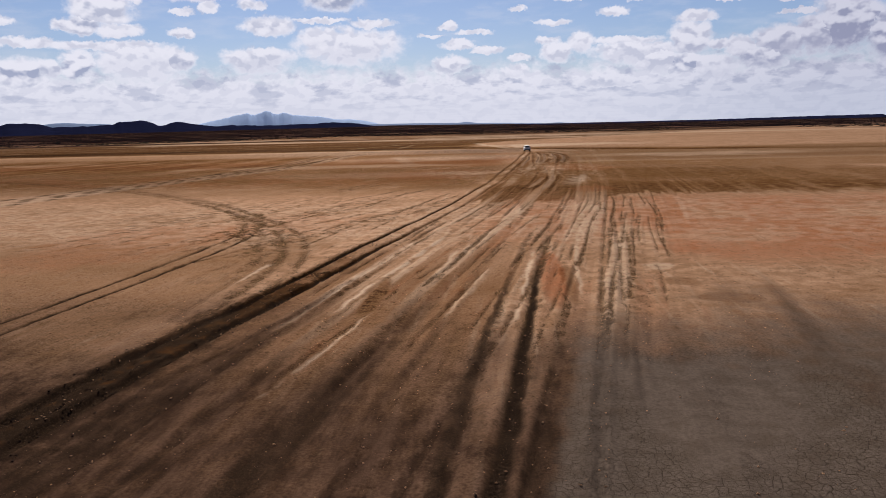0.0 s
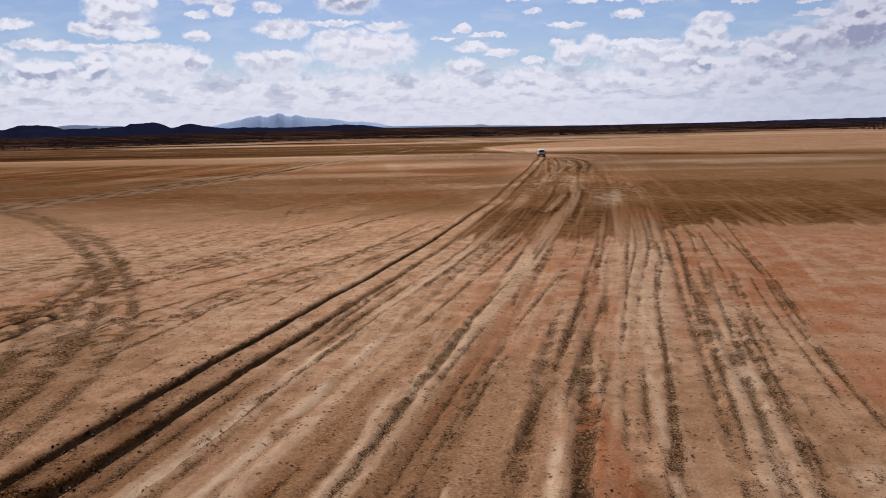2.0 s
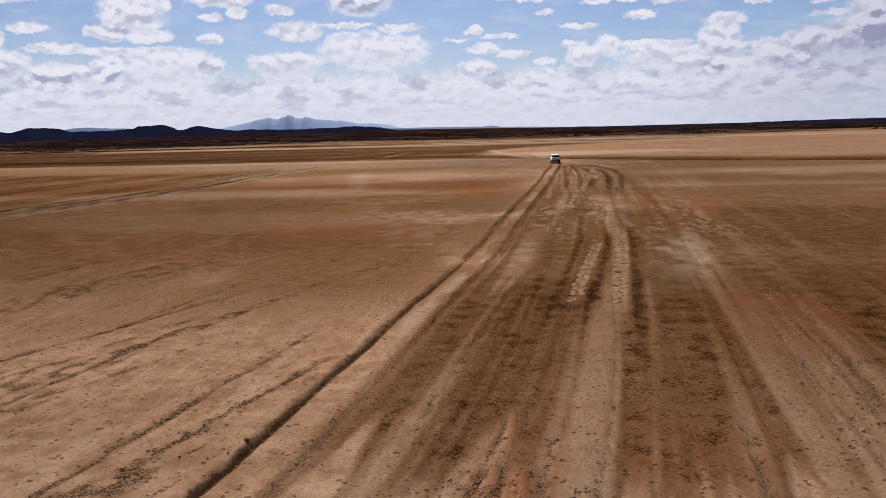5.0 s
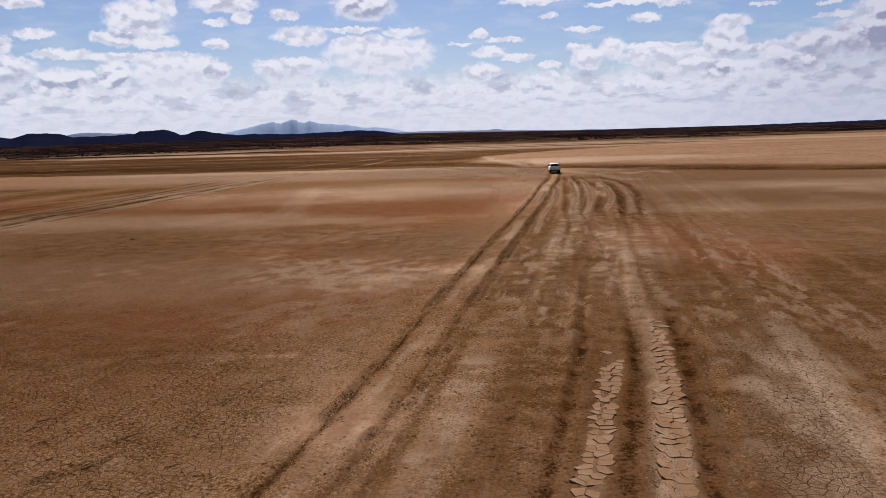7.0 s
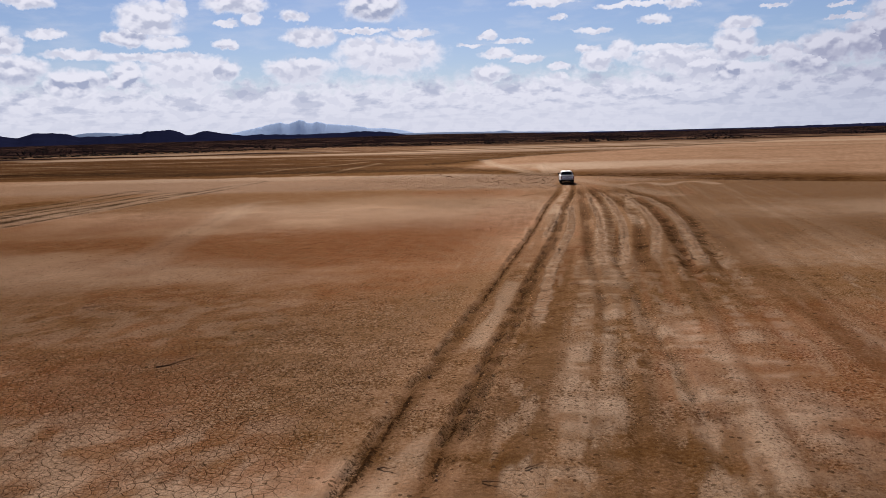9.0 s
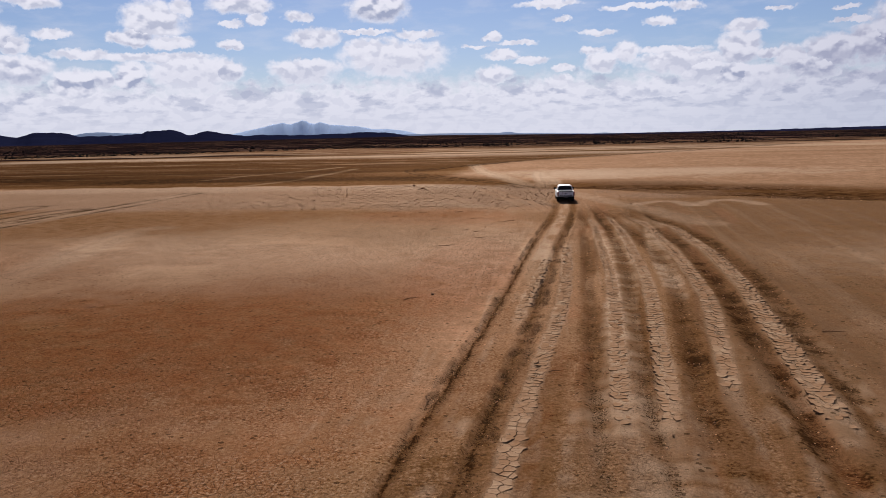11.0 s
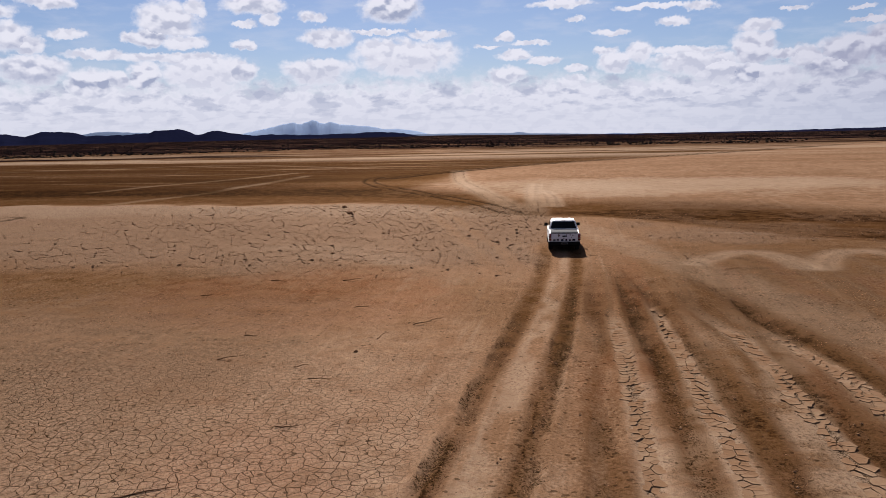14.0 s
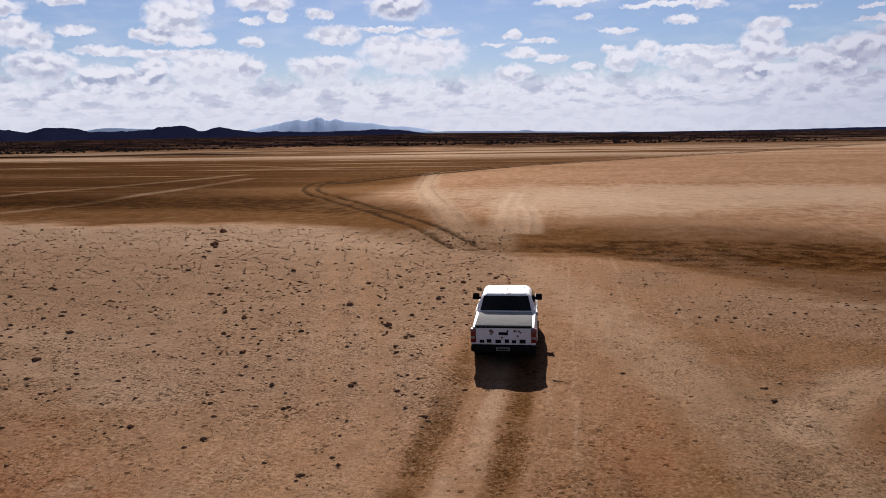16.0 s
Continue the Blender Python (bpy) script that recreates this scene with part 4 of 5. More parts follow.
for cx, cy, rx, ry, k in ((8.6, 120.5, 1.5, 5.5, 0.60), (10.2, 124, 1.2, 4, 0.35), (-11, 143, 7, 5, 0.5), (-9.5, 132, 4, 4, 0.3), (7.3, 135, 0.45, 5, 0.55), (-14.5, 158, 8, 4, 0.3), (5.5, 141, 1.6, 4, 0.35), (8, 147, 2.2, 4, 0.3)):
    pale = over(pale, k * area(cx, cy, rx, ry, 1.0, 0.6) * smooth(fbm(X * 1.3 + 8, Y * 1.0 + 2), 0.36, 0.60))
# broken, cloddy crust
rubble = smooth(Y + (N2 - 0.5) * 10, 226, 234) * smooth(Y + (N2 - 0.5) * 8, 270, 264) * smooth(X + (N2 - 0.5) * 3, 2.6, 1.0) * smooth(X, -120, -60)
for off in (-0.75, 0.75):
    rubble *= 1 - 0.55 * np.exp(-((X - np.interp(Y, [226, 229, 237, 247, 258], [1.2, 0.6, -1.4, -4.6, -8.0]) - off) / 0.42) ** 4)
side = smooth(Y, 232, 240) * smooth(Y, 262, 256) * smooth(X, 5.5, 8) * smooth(X, 40, 25) * smooth(N2, 0.40, 0.6)
clod = over(clod, 0.9 * rubble + 0.6 * side)
H += NEAR * (rubble + 0.6 * side) * (N3 - 0.5) * 0.06
pale = over(pale, 0.75 * rubble * smooth(Y + (N2 - 0.5) * 6, 253, 261) + 0.22 * rubble * smooth(N2, 0.52, 0.66))
for cx, cy, rx, ry in ((-12.5, 237, 5, 1.6), (-8.5, 234.3, 3.5, 1.3), (-6, 232.6, 1.6, 0.8), (15, 244.5, 3, 0.9)):
    pale = over(pale, 0.55 * area(cx, cy, rx, ry, 0.9, 0.7))
flats = span(206, 262, 10) * smooth(X, 60, 30)
ochre, damp_dark = over(ochre, 0.30 * flats), over(damp_dark, 0.16 * flats)
clod = over(clod, 0.5 * channel * smooth(Y, 258, 264) * smooth(X, 6, 12))
clod = over(clod, 0.25 * span(134, 160, 8) * smooth(N2, 0.45, 0.6) * NEAR)


def trail(points, half, depth, dark, tint=0.0, gauge=1.6, mud=0.0):
    """A pair of wheel marks along a free curve."""
    global pale, wet
    pts = np.array(points, float)
    for _ in range(3):
        cut = np.empty((len(pts) * 2 - 2, 2))
        cut[0::2], cut[1::2] = 0.75 * pts[:-1] + 0.25 * pts[1:], 0.25 * pts[:-1] + 0.75 * pts[1:]
        pts = np.vstack([pts[:1], cut, pts[-1:]])
    lo, hi = pts.min(0) - 4, pts.max(0) + 4
    box = np.where((X > lo[0]) & (X < hi[0]) & (Y > lo[1]) & (Y < hi[1]))
    qx, qy = X[box], Y[box]
    best, signed = np.full(qx.shape, 1e9), np.zeros(qx.shape)
    for a, b in zip(pts[:-1], pts[1:]):
        d = b - a
        L = np.hypot(*d)
        t = np.clip(((qx - a[0]) * d[0] + (qy - a[1]) * d[1]) / L ** 2, 0, 1)
        r = np.hypot(qx - a[0] - t * d[0], qy - a[1] - t * d[1])
        s = np.sign((qx - a[0]) * d[1] - (qy - a[1]) * d[0])
        m = r < best
        best[m], signed[m] = r[m], (r * s)[m]
    full = np.full(X.shape, 50.0)
    full[box] = signed
    on = (np.abs(full) < 6).astype(float)
    for off in (-gauge / 2, gauge / 2):
        rut(full - off, on, depth, half, dark)
        if mud:
            wet = over(wet, mud * np.exp(-((full - off + (N1 - 0.5) * 0.2) / (0.9 * half)) ** 4) * smooth(fbm(X * 0.15 + off, Y * 0.15), 0.26, 0.42))
    if tint:
        pale = over(pale, tint * np.exp(-(full / gauge) ** 4))


trail([(-25.8, 20), (-25.1, 34), (-24.45, 43), (-23.4, 56), (-23.6, 64)], 0.20, 0.10, 0.98, mud=0.9)
trail([(-23.6, 64), (-25.5, 73), (-31, 83), (-45, 101), (-58, 112), (-90, 135)], 0.34, 0.06, 0.75)
trail([(-15.2, 30), (-15.3, 44), (-15.6, 50), (-17, 57), (-20, 65), (-24.7, 73), (-31.3, 83), (-46.5, 101), (-64, 117), (-100, 140)], 0.36, 0.07, 0.8)
trail([(-16.5, 36), (-16.6, 43), (-17.2, 50), (-19.1, 57.3), (-23, 63.4), (-26, 72), (-30, 80)], 0.42, 0.04, 0.55)
trail([(-19.5, 45), (-18.8, 54), (-21, 64), (-25, 73)], 0.5, 0.03, 0.45)
# an older road that comes in from the west
trail([(-72, 70), (-68, 93), (-62, 120), (-56, 145), (-50.5, 168), (-50, 198), (-48, 228), (-49, 255)], 0.40, 0.06, 0.9, 0.45, 2.2, 0.45)
trail([(-78, 70), (-72, 95), (-66, 122), (-60, 147), (-54, 170), (-53.5, 200), (-52, 232)], 0.55, 0.05, 0.9, 0.35, 2.8, 0.5)
trail([(-60, 150), (-58, 170), (-58, 200), (-60, 236)], 0.6, 0.05, 0.9, 0.2, 3.0, 0.4)
trail([(113, 515), (46, 431), (19.5, 394), (-3, 369), (-17, 349), (-24, 336), (-28, 325), (-29, 315), (-27.8, 307), (-24.8, 298), (-18.6, 289.5), (-10.7, 277), (-5, 267.5), (-1, 258.5)], 0.30, 0.08, 0.98, mud=0.55)
trail([(135, 540), (60, 440), (26, 398), (2, 370), (-12, 348), (-19, 334), (-24, 322), (-26, 313)], 0.9, 0.10, 0.98, gauge=2.6, mud=0.7)
trail([(-17.9, 338), (-14.2, 311.5), (-10.5, 294), (-5.5, 277), (-2.6, 266)], 0.30, 0.05, 0.5, 0.6)
trail([(-1.3, 293.6), (-1.0, 282), (-0.4, 273), (0.4, 265)], 0.30, 0.03, 0.15, 0.6, 1.2)
trail([(0.4, 282), (1.7, 273), (2.1, 265)], 0.30, 0.03, 0.15, 0.6, 1.0)
trail([(1.2, 226), (0.6, 229), (-1.4, 237), (-4.6, 247), (-8, 258), (-10, 264)], 0.38, 0.03, 0.1, 0.12, 1.5)
trail([(14.5, 216), (10.5, 228), (6, 243), (1, 256), (-4, 266)], 0.45, 0.04, 0.25, 0.3)
trail([(-26.6, 116), (-22, 98), (-20.6, 87), (-21.4, 80)], 0.3, 0.03, 0.35)
trail([(-24, 172), (-26.5, 183), (-29.8, 198), (-33.5, 213), (-31.7, 214)], 0.7, 0.04, 0.35, 0.3, 1.8)
trail([(-64, 290), (-62.5, 296), (-57.5, 304.5), (-53.4, 318), (-50, 335)], 0.40, 0.03, 0.1, 0.5, 1.2)
trail([(-49, 270), (-47.5, 277.7), (-44.7, 286), (-43.3, 304.5), (-44, 325)], 0.35, 0.03, 0.1, 0.45, 1.1)
trail([(-140, 350), (-110, 372), (-85, 388), (-57, 364), (-40, 352)], 0.5, 0.03, 0.2, 0.3, 1.6)
trail([(10, 232), (12, 235.4), (13.6, 236.9), (14.9, 235.2), (15.2, 231)], 0.25, 0.02, 0.1, 0.45, 0.9)
trail([(16, 231), (17.6, 235.5), (19.6, 237.2), (21.4, 235.4), (22, 231)], 0.25, 0.02, 0.1, 0.45, 0.9)
# brown flats beyond the bend
beyond = smooth(Y + (N2 - 0.5) * 10, 284, 296) * smooth(X - np.where(Y < 340, -14.0, -14 + (Y - 340) * 0.6), 2, -6) * smooth(Y, 520, 400)
ochre = over(ochre, 0.95 * beyond)
damp_dark = over(damp_dark, 0.50 * beyond * smooth(fbm(X * 0.01, Y * 0.06 + 8), 0.35, 0.6))

shore = smooth(Y, 385, 425) * smooth(Y, 560, 470) * smooth(fbm(X * 0.011 + 3, Y * 0.075), 0.46, 0.60)
pale, ochre, damp_dark = over(pale, 0.55 * shore), ochre * (1 - 0.8 * shore), damp_dark * (1 - 0.8 * shore)
low_flat = smooth(Y + (N2 - 0.5) * 8, 272, 284) * smooth(Y, 350, 325) * smooth(X, -16, -26) * smooth(fbm(X * 0.012, Y * 0.09 + 40), 0.30, 0.52)
damp_dark, ochre = over(damp_dark, 0.42 * low_flat), over(ochre, 0.6 * low_flat)
# far plain: low scrub country, sinking a little to the east
DIST, AZ = np.hypot(X, Y - 105), np.degrees(np.arctan2(X, np.maximum(Y - 105, 1e-3)))
scrub = smooth(DIST + (fbm(X * 0.008, Y * 0.03) - 0.5) * 420, 440, 570)
H -= 0.0035 * np.maximum(DIST - 420, 0) * smooth(AZ, -12, 6) * smooth(Y, 100, 300)

# crumbs lie thickest on the crusted flats and along old passes
speck = np.clip(0.20 * smooth(N1, 0.42, 0.62) + 0.55 * churn + 0.40 * span(50, 96, 8) * smooth(N3, 0.45, 0.65) + 0.30 * rubble, 0, 1)

rows, cols = X.shape
mesh = bpy.data.meshes.new("ground")
mesh.vertices.add(rows * cols)
mesh.vertices.foreach_set("co", np.stack([X, Y, H], -1).astype(np.float32).ravel())
corner = (np.arange(rows - 1)[:, None] * cols + np.arange(cols - 1)[None, :]).ravel()
quads = np.stack([corner, corner + 1, corner + cols + 1, corner + cols], -1).astype(np.int32)
mesh.loops.add(quads.size)
mesh.loops.foreach_set("vertex_index", quads.ravel())
mesh.polygons.add(len(quads))
mesh.polygons.foreach_set("loop_start", np.arange(len(quads), dtype=np.int32) * 4)
mesh.polygons.foreach_set("use_smooth", np.ones(len(quads), bool))
mesh.update(calc_edges=True)
for key, layers in (("soil", (damp_dark, pale, red, crack)), ("soil_more", (clod, scrub, ochre, churn)), ("soil_wet", (grey_tone, wet, speck, brown_dark))):
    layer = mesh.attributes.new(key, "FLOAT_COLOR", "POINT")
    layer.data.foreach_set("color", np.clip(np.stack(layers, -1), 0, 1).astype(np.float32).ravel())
mesh.materials.append(MUD)
ground = tagged(new("ground", mesh), "sandy brown dry lake bed scored by many wheel ruts", "ground", kind="structure")


def level(x, y):
    """Height of the ground at a place near the driven line."""
    i, j = min(max(int(np.searchsorted(GY, y)) - 1, 0), rows - 2), min(max(int(np.searchsorted(GX, x)) - 1, 0), cols - 2)
    ty, tx = (y - GY[i]) / (GY[i + 1] - GY[i]), (x - GX[j]) / (GX[j + 1] - GX[j])
    return float((H[i, j] * (1 - tx) + H[i, j + 1] * tx) * (1 - ty) + (H[i + 1, j] * (1 - tx) + H[i + 1, j + 1] * tx) * ty)


# ---- distance ----
def ridge(name, skyline, distance, depth, mat, label, jag=0.08):
    """A range of hills: skyline is azimuth and angular height in degrees as seen from the middle of the drive."""
    az = np.radians(np.linspace(skyline[0][0] - 1.5, skyline[-1][0] + 1.5, 420))
    top = np.interp(np.degrees(az), [q[0] for q in skyline], [q[1] for q in skyline], left=-0.3, right=-0.3)
    top = np.convolve(np.pad(top, 2, "edge"), np.hanning(7)[1:-1] / np.hanning(7)[1:-1].sum(), "valid")
    top = top + (fbm(np.degrees(az) * 3.1, az * 0 + distance * 0.01, 5) - 0.5) * jag
    peak = 7.8 + np.tan(np.radians(top)) * distance
    v = np.linspace(-1, 1, 25)
    A, V = np.meshgrid(az, v)
    R = distance + V * depth
    shape = np.clip(1 - np.abs(V) ** 1.3, 0, 1)
    gully = 1 - 0.20 * (1 - shape) * fbm(np.degrees(A) * 3.0, V * 2.0 + distance * 0.01, 4)
    Z = -14 + (peak[None, :] + 14) * shape * gully
    PX, PY = R * np.sin(A), 105 + R * np.cos(A)
    me = bpy.data.meshes.new(name)
    r, c = Z.shape
    base = (np.arange(r - 1)[:, None] * c + np.arange(c - 1)[None, :]).ravel()
    me.from_pydata(np.stack([PX, PY, Z], -1).reshape(-1, 3).tolist(), [], np.stack([base, base + 1, base + c + 1, base + c], -1).tolist())
    me.polygons.foreach_set("use_smooth", np.ones(len(me.polygons), bool))
    me.materials.append(mat)
    return tagged(new(name, me), label, "hill", kind="structure")


# the farther the ridge, the more haze its colour holds
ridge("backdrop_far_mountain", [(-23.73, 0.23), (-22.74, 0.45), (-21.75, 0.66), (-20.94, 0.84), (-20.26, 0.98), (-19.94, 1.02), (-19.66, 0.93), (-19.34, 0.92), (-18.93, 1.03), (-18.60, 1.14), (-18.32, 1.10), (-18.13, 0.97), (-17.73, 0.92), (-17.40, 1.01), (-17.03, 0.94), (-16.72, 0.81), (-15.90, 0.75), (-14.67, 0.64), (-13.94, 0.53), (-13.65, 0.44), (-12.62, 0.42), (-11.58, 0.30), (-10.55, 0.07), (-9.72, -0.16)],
      4450, 250, FAR, "mountain ridge hazed pale blue on the far horizon", 0.10)
ridge("backdrop_distant_ridge", [(-34.11, 0.44), (-33.60, 0.47), (-32.73, 0.59), (-31.86, 0.61), (-31.33, 0.56), (-30.45, 0.50), (-29.36, 0.47), (-28.64, 0.33)], 4200, 250, MIDHILL, "low ridge hazed grey blue behind dark hills", 0.05)
ridge("backdrop_low_ridge", [(-14.29, 0.09), (-10.97, -0.00), (-7.63, -0.01), (-4.30, -0.06), (-3.97, -0.01), (-3.47, -0.02), (-3.14, -0.10), (-1.00, -0.16), (2.25, -0.25), (3.14, -0.21), (3.86, -0.25), (5.05, -0.32), (8.54, -0.38)], 4000, 200, MIDHILL, "low ridge hazed grey blue on the horizon", 0.03)
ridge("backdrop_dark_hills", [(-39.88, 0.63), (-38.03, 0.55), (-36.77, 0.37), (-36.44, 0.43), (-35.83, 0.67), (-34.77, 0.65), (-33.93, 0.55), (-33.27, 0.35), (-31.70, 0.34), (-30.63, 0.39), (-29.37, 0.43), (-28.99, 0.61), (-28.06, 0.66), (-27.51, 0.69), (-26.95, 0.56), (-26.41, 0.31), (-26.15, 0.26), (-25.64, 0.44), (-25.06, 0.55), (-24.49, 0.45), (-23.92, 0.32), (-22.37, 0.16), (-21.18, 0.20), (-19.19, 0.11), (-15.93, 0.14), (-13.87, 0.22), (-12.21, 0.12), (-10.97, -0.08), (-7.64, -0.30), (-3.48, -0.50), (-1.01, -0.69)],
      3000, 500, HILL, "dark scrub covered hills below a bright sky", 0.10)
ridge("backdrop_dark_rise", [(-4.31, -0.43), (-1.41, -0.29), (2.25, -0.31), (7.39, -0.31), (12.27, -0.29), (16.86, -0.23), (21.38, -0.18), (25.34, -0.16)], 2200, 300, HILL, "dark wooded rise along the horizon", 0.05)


# ---- helpers for things ----
def part(name, bm, mat, parent=None, label="", flat=False):
    me = bpy.data.meshes.new(name)
    bmesh.ops.recalc_face_normals(bm, faces=bm.faces)
    bm.to_mesh(me)
    bm.free()
    me.materials.append(mat)
    if not flat:
        me.polygons.foreach_set("use_smooth", np.ones(len(me.polygons), bool))
        me.set_sharp_from_angle(angle=radians(35))
    ob = new(name, me)
    ob.parent = parent
    return tagged(ob, label)


def box(x0, x1, y0, y1, z0, z1, bevel=0.0, bm=None, seg=2):
    bm = bm or bmesh.new()
    made = bmesh.ops.create_cube(bm, size=1.0, matrix=Matrix.Translation(((x0 + x1) / 2, (y0 + y1) / 2, (z0 + z1) / 2)) @ Matrix.Diagonal((x1 - x0, y1 - y0, z1 - z0, 1)))
    if bevel:
        edges = list({e for v in made["verts"] for e in v.link_edges})
        bmesh.ops.bevel(bm, geom=edges, offset=bevel, segments=seg, affect="EDGES", profile=0.5)
    return bm


def slab(corners, thick, out, bm=None):
    """A sheet of that thickness over corners in one plane, grown towards out."""
    bm = bm or bmesh.new()
    f = bm.faces.new([bm.verts.new(c) for c in corners])
    grown = bmesh.ops.extrude_face_region(bm, geom=[f])
    bmesh.ops.translate(bm, vec=Vector(out).normalized() * thick, verts=[q for q in grown["geom"] if isinstance(q, bmesh.types.BMVert)])
    return bm


def spin(profile, steps, axis_at, bm=None):
    """A turned body: profile of (radius, x) about an axis along x through axis_at (y, z)."""
    bm = bm or bmesh.new()
    rings = []
    for i in range(steps):
        a = 2 * math.pi * i / steps
        rings.append([bm.verts.new((x, axis_at[0] + r * math.cos(a), axis_at[1] + r * math.sin(a))) for r, x in profile])
    for i in range(steps):
        a, b = rings[i], rings[(i + 1) % steps]
        for j in range(len(profile) - 1):
            bm.faces.new((a[j], a[j + 1], b[j + 1], b[j]))
    return bm


def tube(points, radii, sides=6, bm=None):
    """A tapering rod along points."""
    bm = bm or bmesh.new()
    rings = []
    for i, q in enumerate(points):
        q = Vector(q)
        d = (Vector(points[min(i + 1, len(points) - 1)]) - Vector(points[max(i - 1, 0)])).normalized()
        u = d.orthogonal().normalized()
        v = d.cross(u)
        rings.append([bm.verts.new(q + radii[i] * (math.cos(6.2832 * k / sides) * u + math.sin(6.2832 * k / sides) * v)) for k in range(sides)])
    for a, b in zip(rings[:-1], rings[1:]):
        for k in range(sides):
            bm.faces.new((a[k], a[(k + 1) % sides], b[(k + 1) % sides], b[k]))
    bm.faces.new(rings[0][::-1])
    bm.faces.new(rings[-1])
    return bm


# ---- the pickup ----
def pickup():
    """A white double-cab pickup; its tail stands at y = 0, it faces +y, and the wheels stand on z = 0."""
    car = tagged(new("pickup_truck"), "dusty white double cab pickup truck parked on tracks", "pickup truck")
    W = 0.925
    # lower body: bed, sills and bonnet with open wheel arches
    side = [(0.02, 0.62), (0.0, 0.80), (0.02, 1.14), (1.72, 1.16), (4.02, 1.17), (4.55, 1.13), (5.05, 1.03), (5.26, 0.90), (5.32, 0.68), (5.30, 0.50), (4.98, 0.44)]
    side += [(4.46 + 0.50 * math.cos(a), 0.42 + 0.50 * math.sin(a)) for a in np.linspace(0.1, math.pi - 0.1, 13)]
    side += [(3.92, 0.40), (1.78, 0.40)]
    side += [(1.24 + 0.50 * math.cos(a), 0.42 + 0.50 * math.sin(a)) for a in np.linspace(0.1, math.pi - 0.1, 13)]
    side += [(0.70, 0.56)]

    def half_width(y, z):
        w = W - 0.035 * max(0.0, z - 0.85) / 0.3 - 0.05 * max(0.0, 0.62 - z) / 0.2
        w -= 0.10 * smooth(np.float64(y), 4.6, 5.4)
        for c in (1.24, 4.46):
            r = math.hypot(y - c, z - 0.42)
            w += 0.022 * max(0.0, 1 - abs(r - 0.52) / 0.09)
        return float(w - 0.03 * smooth(np.float64(y), 0.12, 0.0))

    bm = bmesh.new()
    cols_ = [[bm.verts.new((s * half_width(y, z) * (1 if s in (-1, 1) else 1), y, z)) for y, z in side] for s in (-1, -0.86, 0.86, 1)]
    m = len(side)
    for a, b in zip(cols_[:-1], cols_[1:]):
        for i in range(m):
            bm.faces.new((a[i], a[(i + 1) % m], b[(i + 1) % m], b[i]))
    for c in (cols_[0], cols_[-1]):
        bm.faces.new(c)
    body = part("body", bm, PAINT, car)
    bev = body.modifiers.new("soft_edges", "BEVEL")
    bev.width, bev.segments, bev.limit_method, bev.angle_limit = 0.022, 2, "ANGLE", radians(40)
    # under side and wheel housings
    part("chassis", box(-0.72, 0.72, 0.15, 5.1, 0.33, 0.95, 0.04), BLACK, car)
    # cab
    bm = bmesh.new()
    levels = [(1.15, 1.70, 4.10, 0.872), (1.30, 1.76, 3.92, 0.855), (1.58, 1.96, 3.36, 0.735), (1.665, 2.07, 3.22, 0.69), (1.705, 2.28, 2.96, 0.56)]
    loops = []
    for z, y0, y1, w in levels:
        r = 0.10
        pts = [(-w, y0 + r), (-w + r, y0), (w - r, y0), (w, y0 + r), (w, (y0 + y1) / 2), (w, y1 - r * 1.5), (w - r, y1), (-w + r, y1), (-w, y1 - r * 1.5), (-w, (y0 + y1) / 2)]
        loops.append([bm.verts.new((x, y, z + (0.012 if abs(x) < w * 0.9 else 0.0))) for x, y in pts])
    for a, b in zip(loops[:-1], loops[1:]):
        for i in range(len(a)):
            bm.faces.new((a[i], a[(i + 1) % len(a)], b[(i + 1) % len(b)], b[i]))
    bm.faces.new(loops[-1])
    cab = part("cab", bm, PAINT, car)
    bev = cab.modifiers.new("soft_edges", "BEVEL")
    bev.width, bev.segments, bev.limit_method, bev.angle_limit = 0.02, 2, "ANGLE", radians(30)
    # glass
    part("rear_window", slab([(-0.765, 1.708, 1.215), (0.765, 1.708, 1.215), (0.668, 1.970, 1.605), (-0.668, 1.970, 1.605)], 0.012, (0, -0.85, 0.55)), GLASS, car, "dark tinted rear window")
    part("windscreen", slab([(-0.74, 3.96, 1.25), (0.74, 3.96, 1.25), (0.63, 3.375, 1.58), (-0.63, 3.375, 1.58)], 0.012, (0, 0.6, 0.8)), GLASS, car, "dark tinted windscreen")
    for s in (-1, 1):
        front = [(s * 0.858, 3.00, 1.27), (s * 0.858, 3.78, 1.27), (s * 0.758, 3.30, 1.54), (s * 0.758, 3.00, 1.54)]
        rear = [(s * 0.858, 2.02, 1.27), (s * 0.858, 2.92, 1.27), (s * 0.758, 2.92, 1.54), (s * 0.758, 2.25, 1.54)]
        for name, q in (("front_side_window", front), ("rear_side_window", rear)):
            part(name, slab(q, 0.012, (s, 0, 0.33)), GLASS, car, "dark tinted side window")
        for y0, y1 in ((2.92, 4.02), (1.98, 2.90)):
            door = part("door", box(s * W - 0.008, s * W + 0.006, y0, y1, 0.50, 1.13, 0.005), PAINT, car)
            part("door_handle", box(s * 0.938 - 0.012, s * 0.938 + 0.012, y0 + 0.07, y0 + 0.27, 0.985, 1.02, 0.008), BLACK, door, "black door handle")
        mirror = part("wing_mirror", box(s * 1.0 - 0.125, s * 1.0 + 0.085, 3.30, 3.44, 1.19, 1.38, 0.035), BLACK, car, "black wing mirror")
        part("mirror_arm", box(min(s * 0.86, s * 0.93), max(s * 0.86, s * 0.93), 3.34, 3.42, 1.20, 1.26, 0.01), BLACK, mirror)
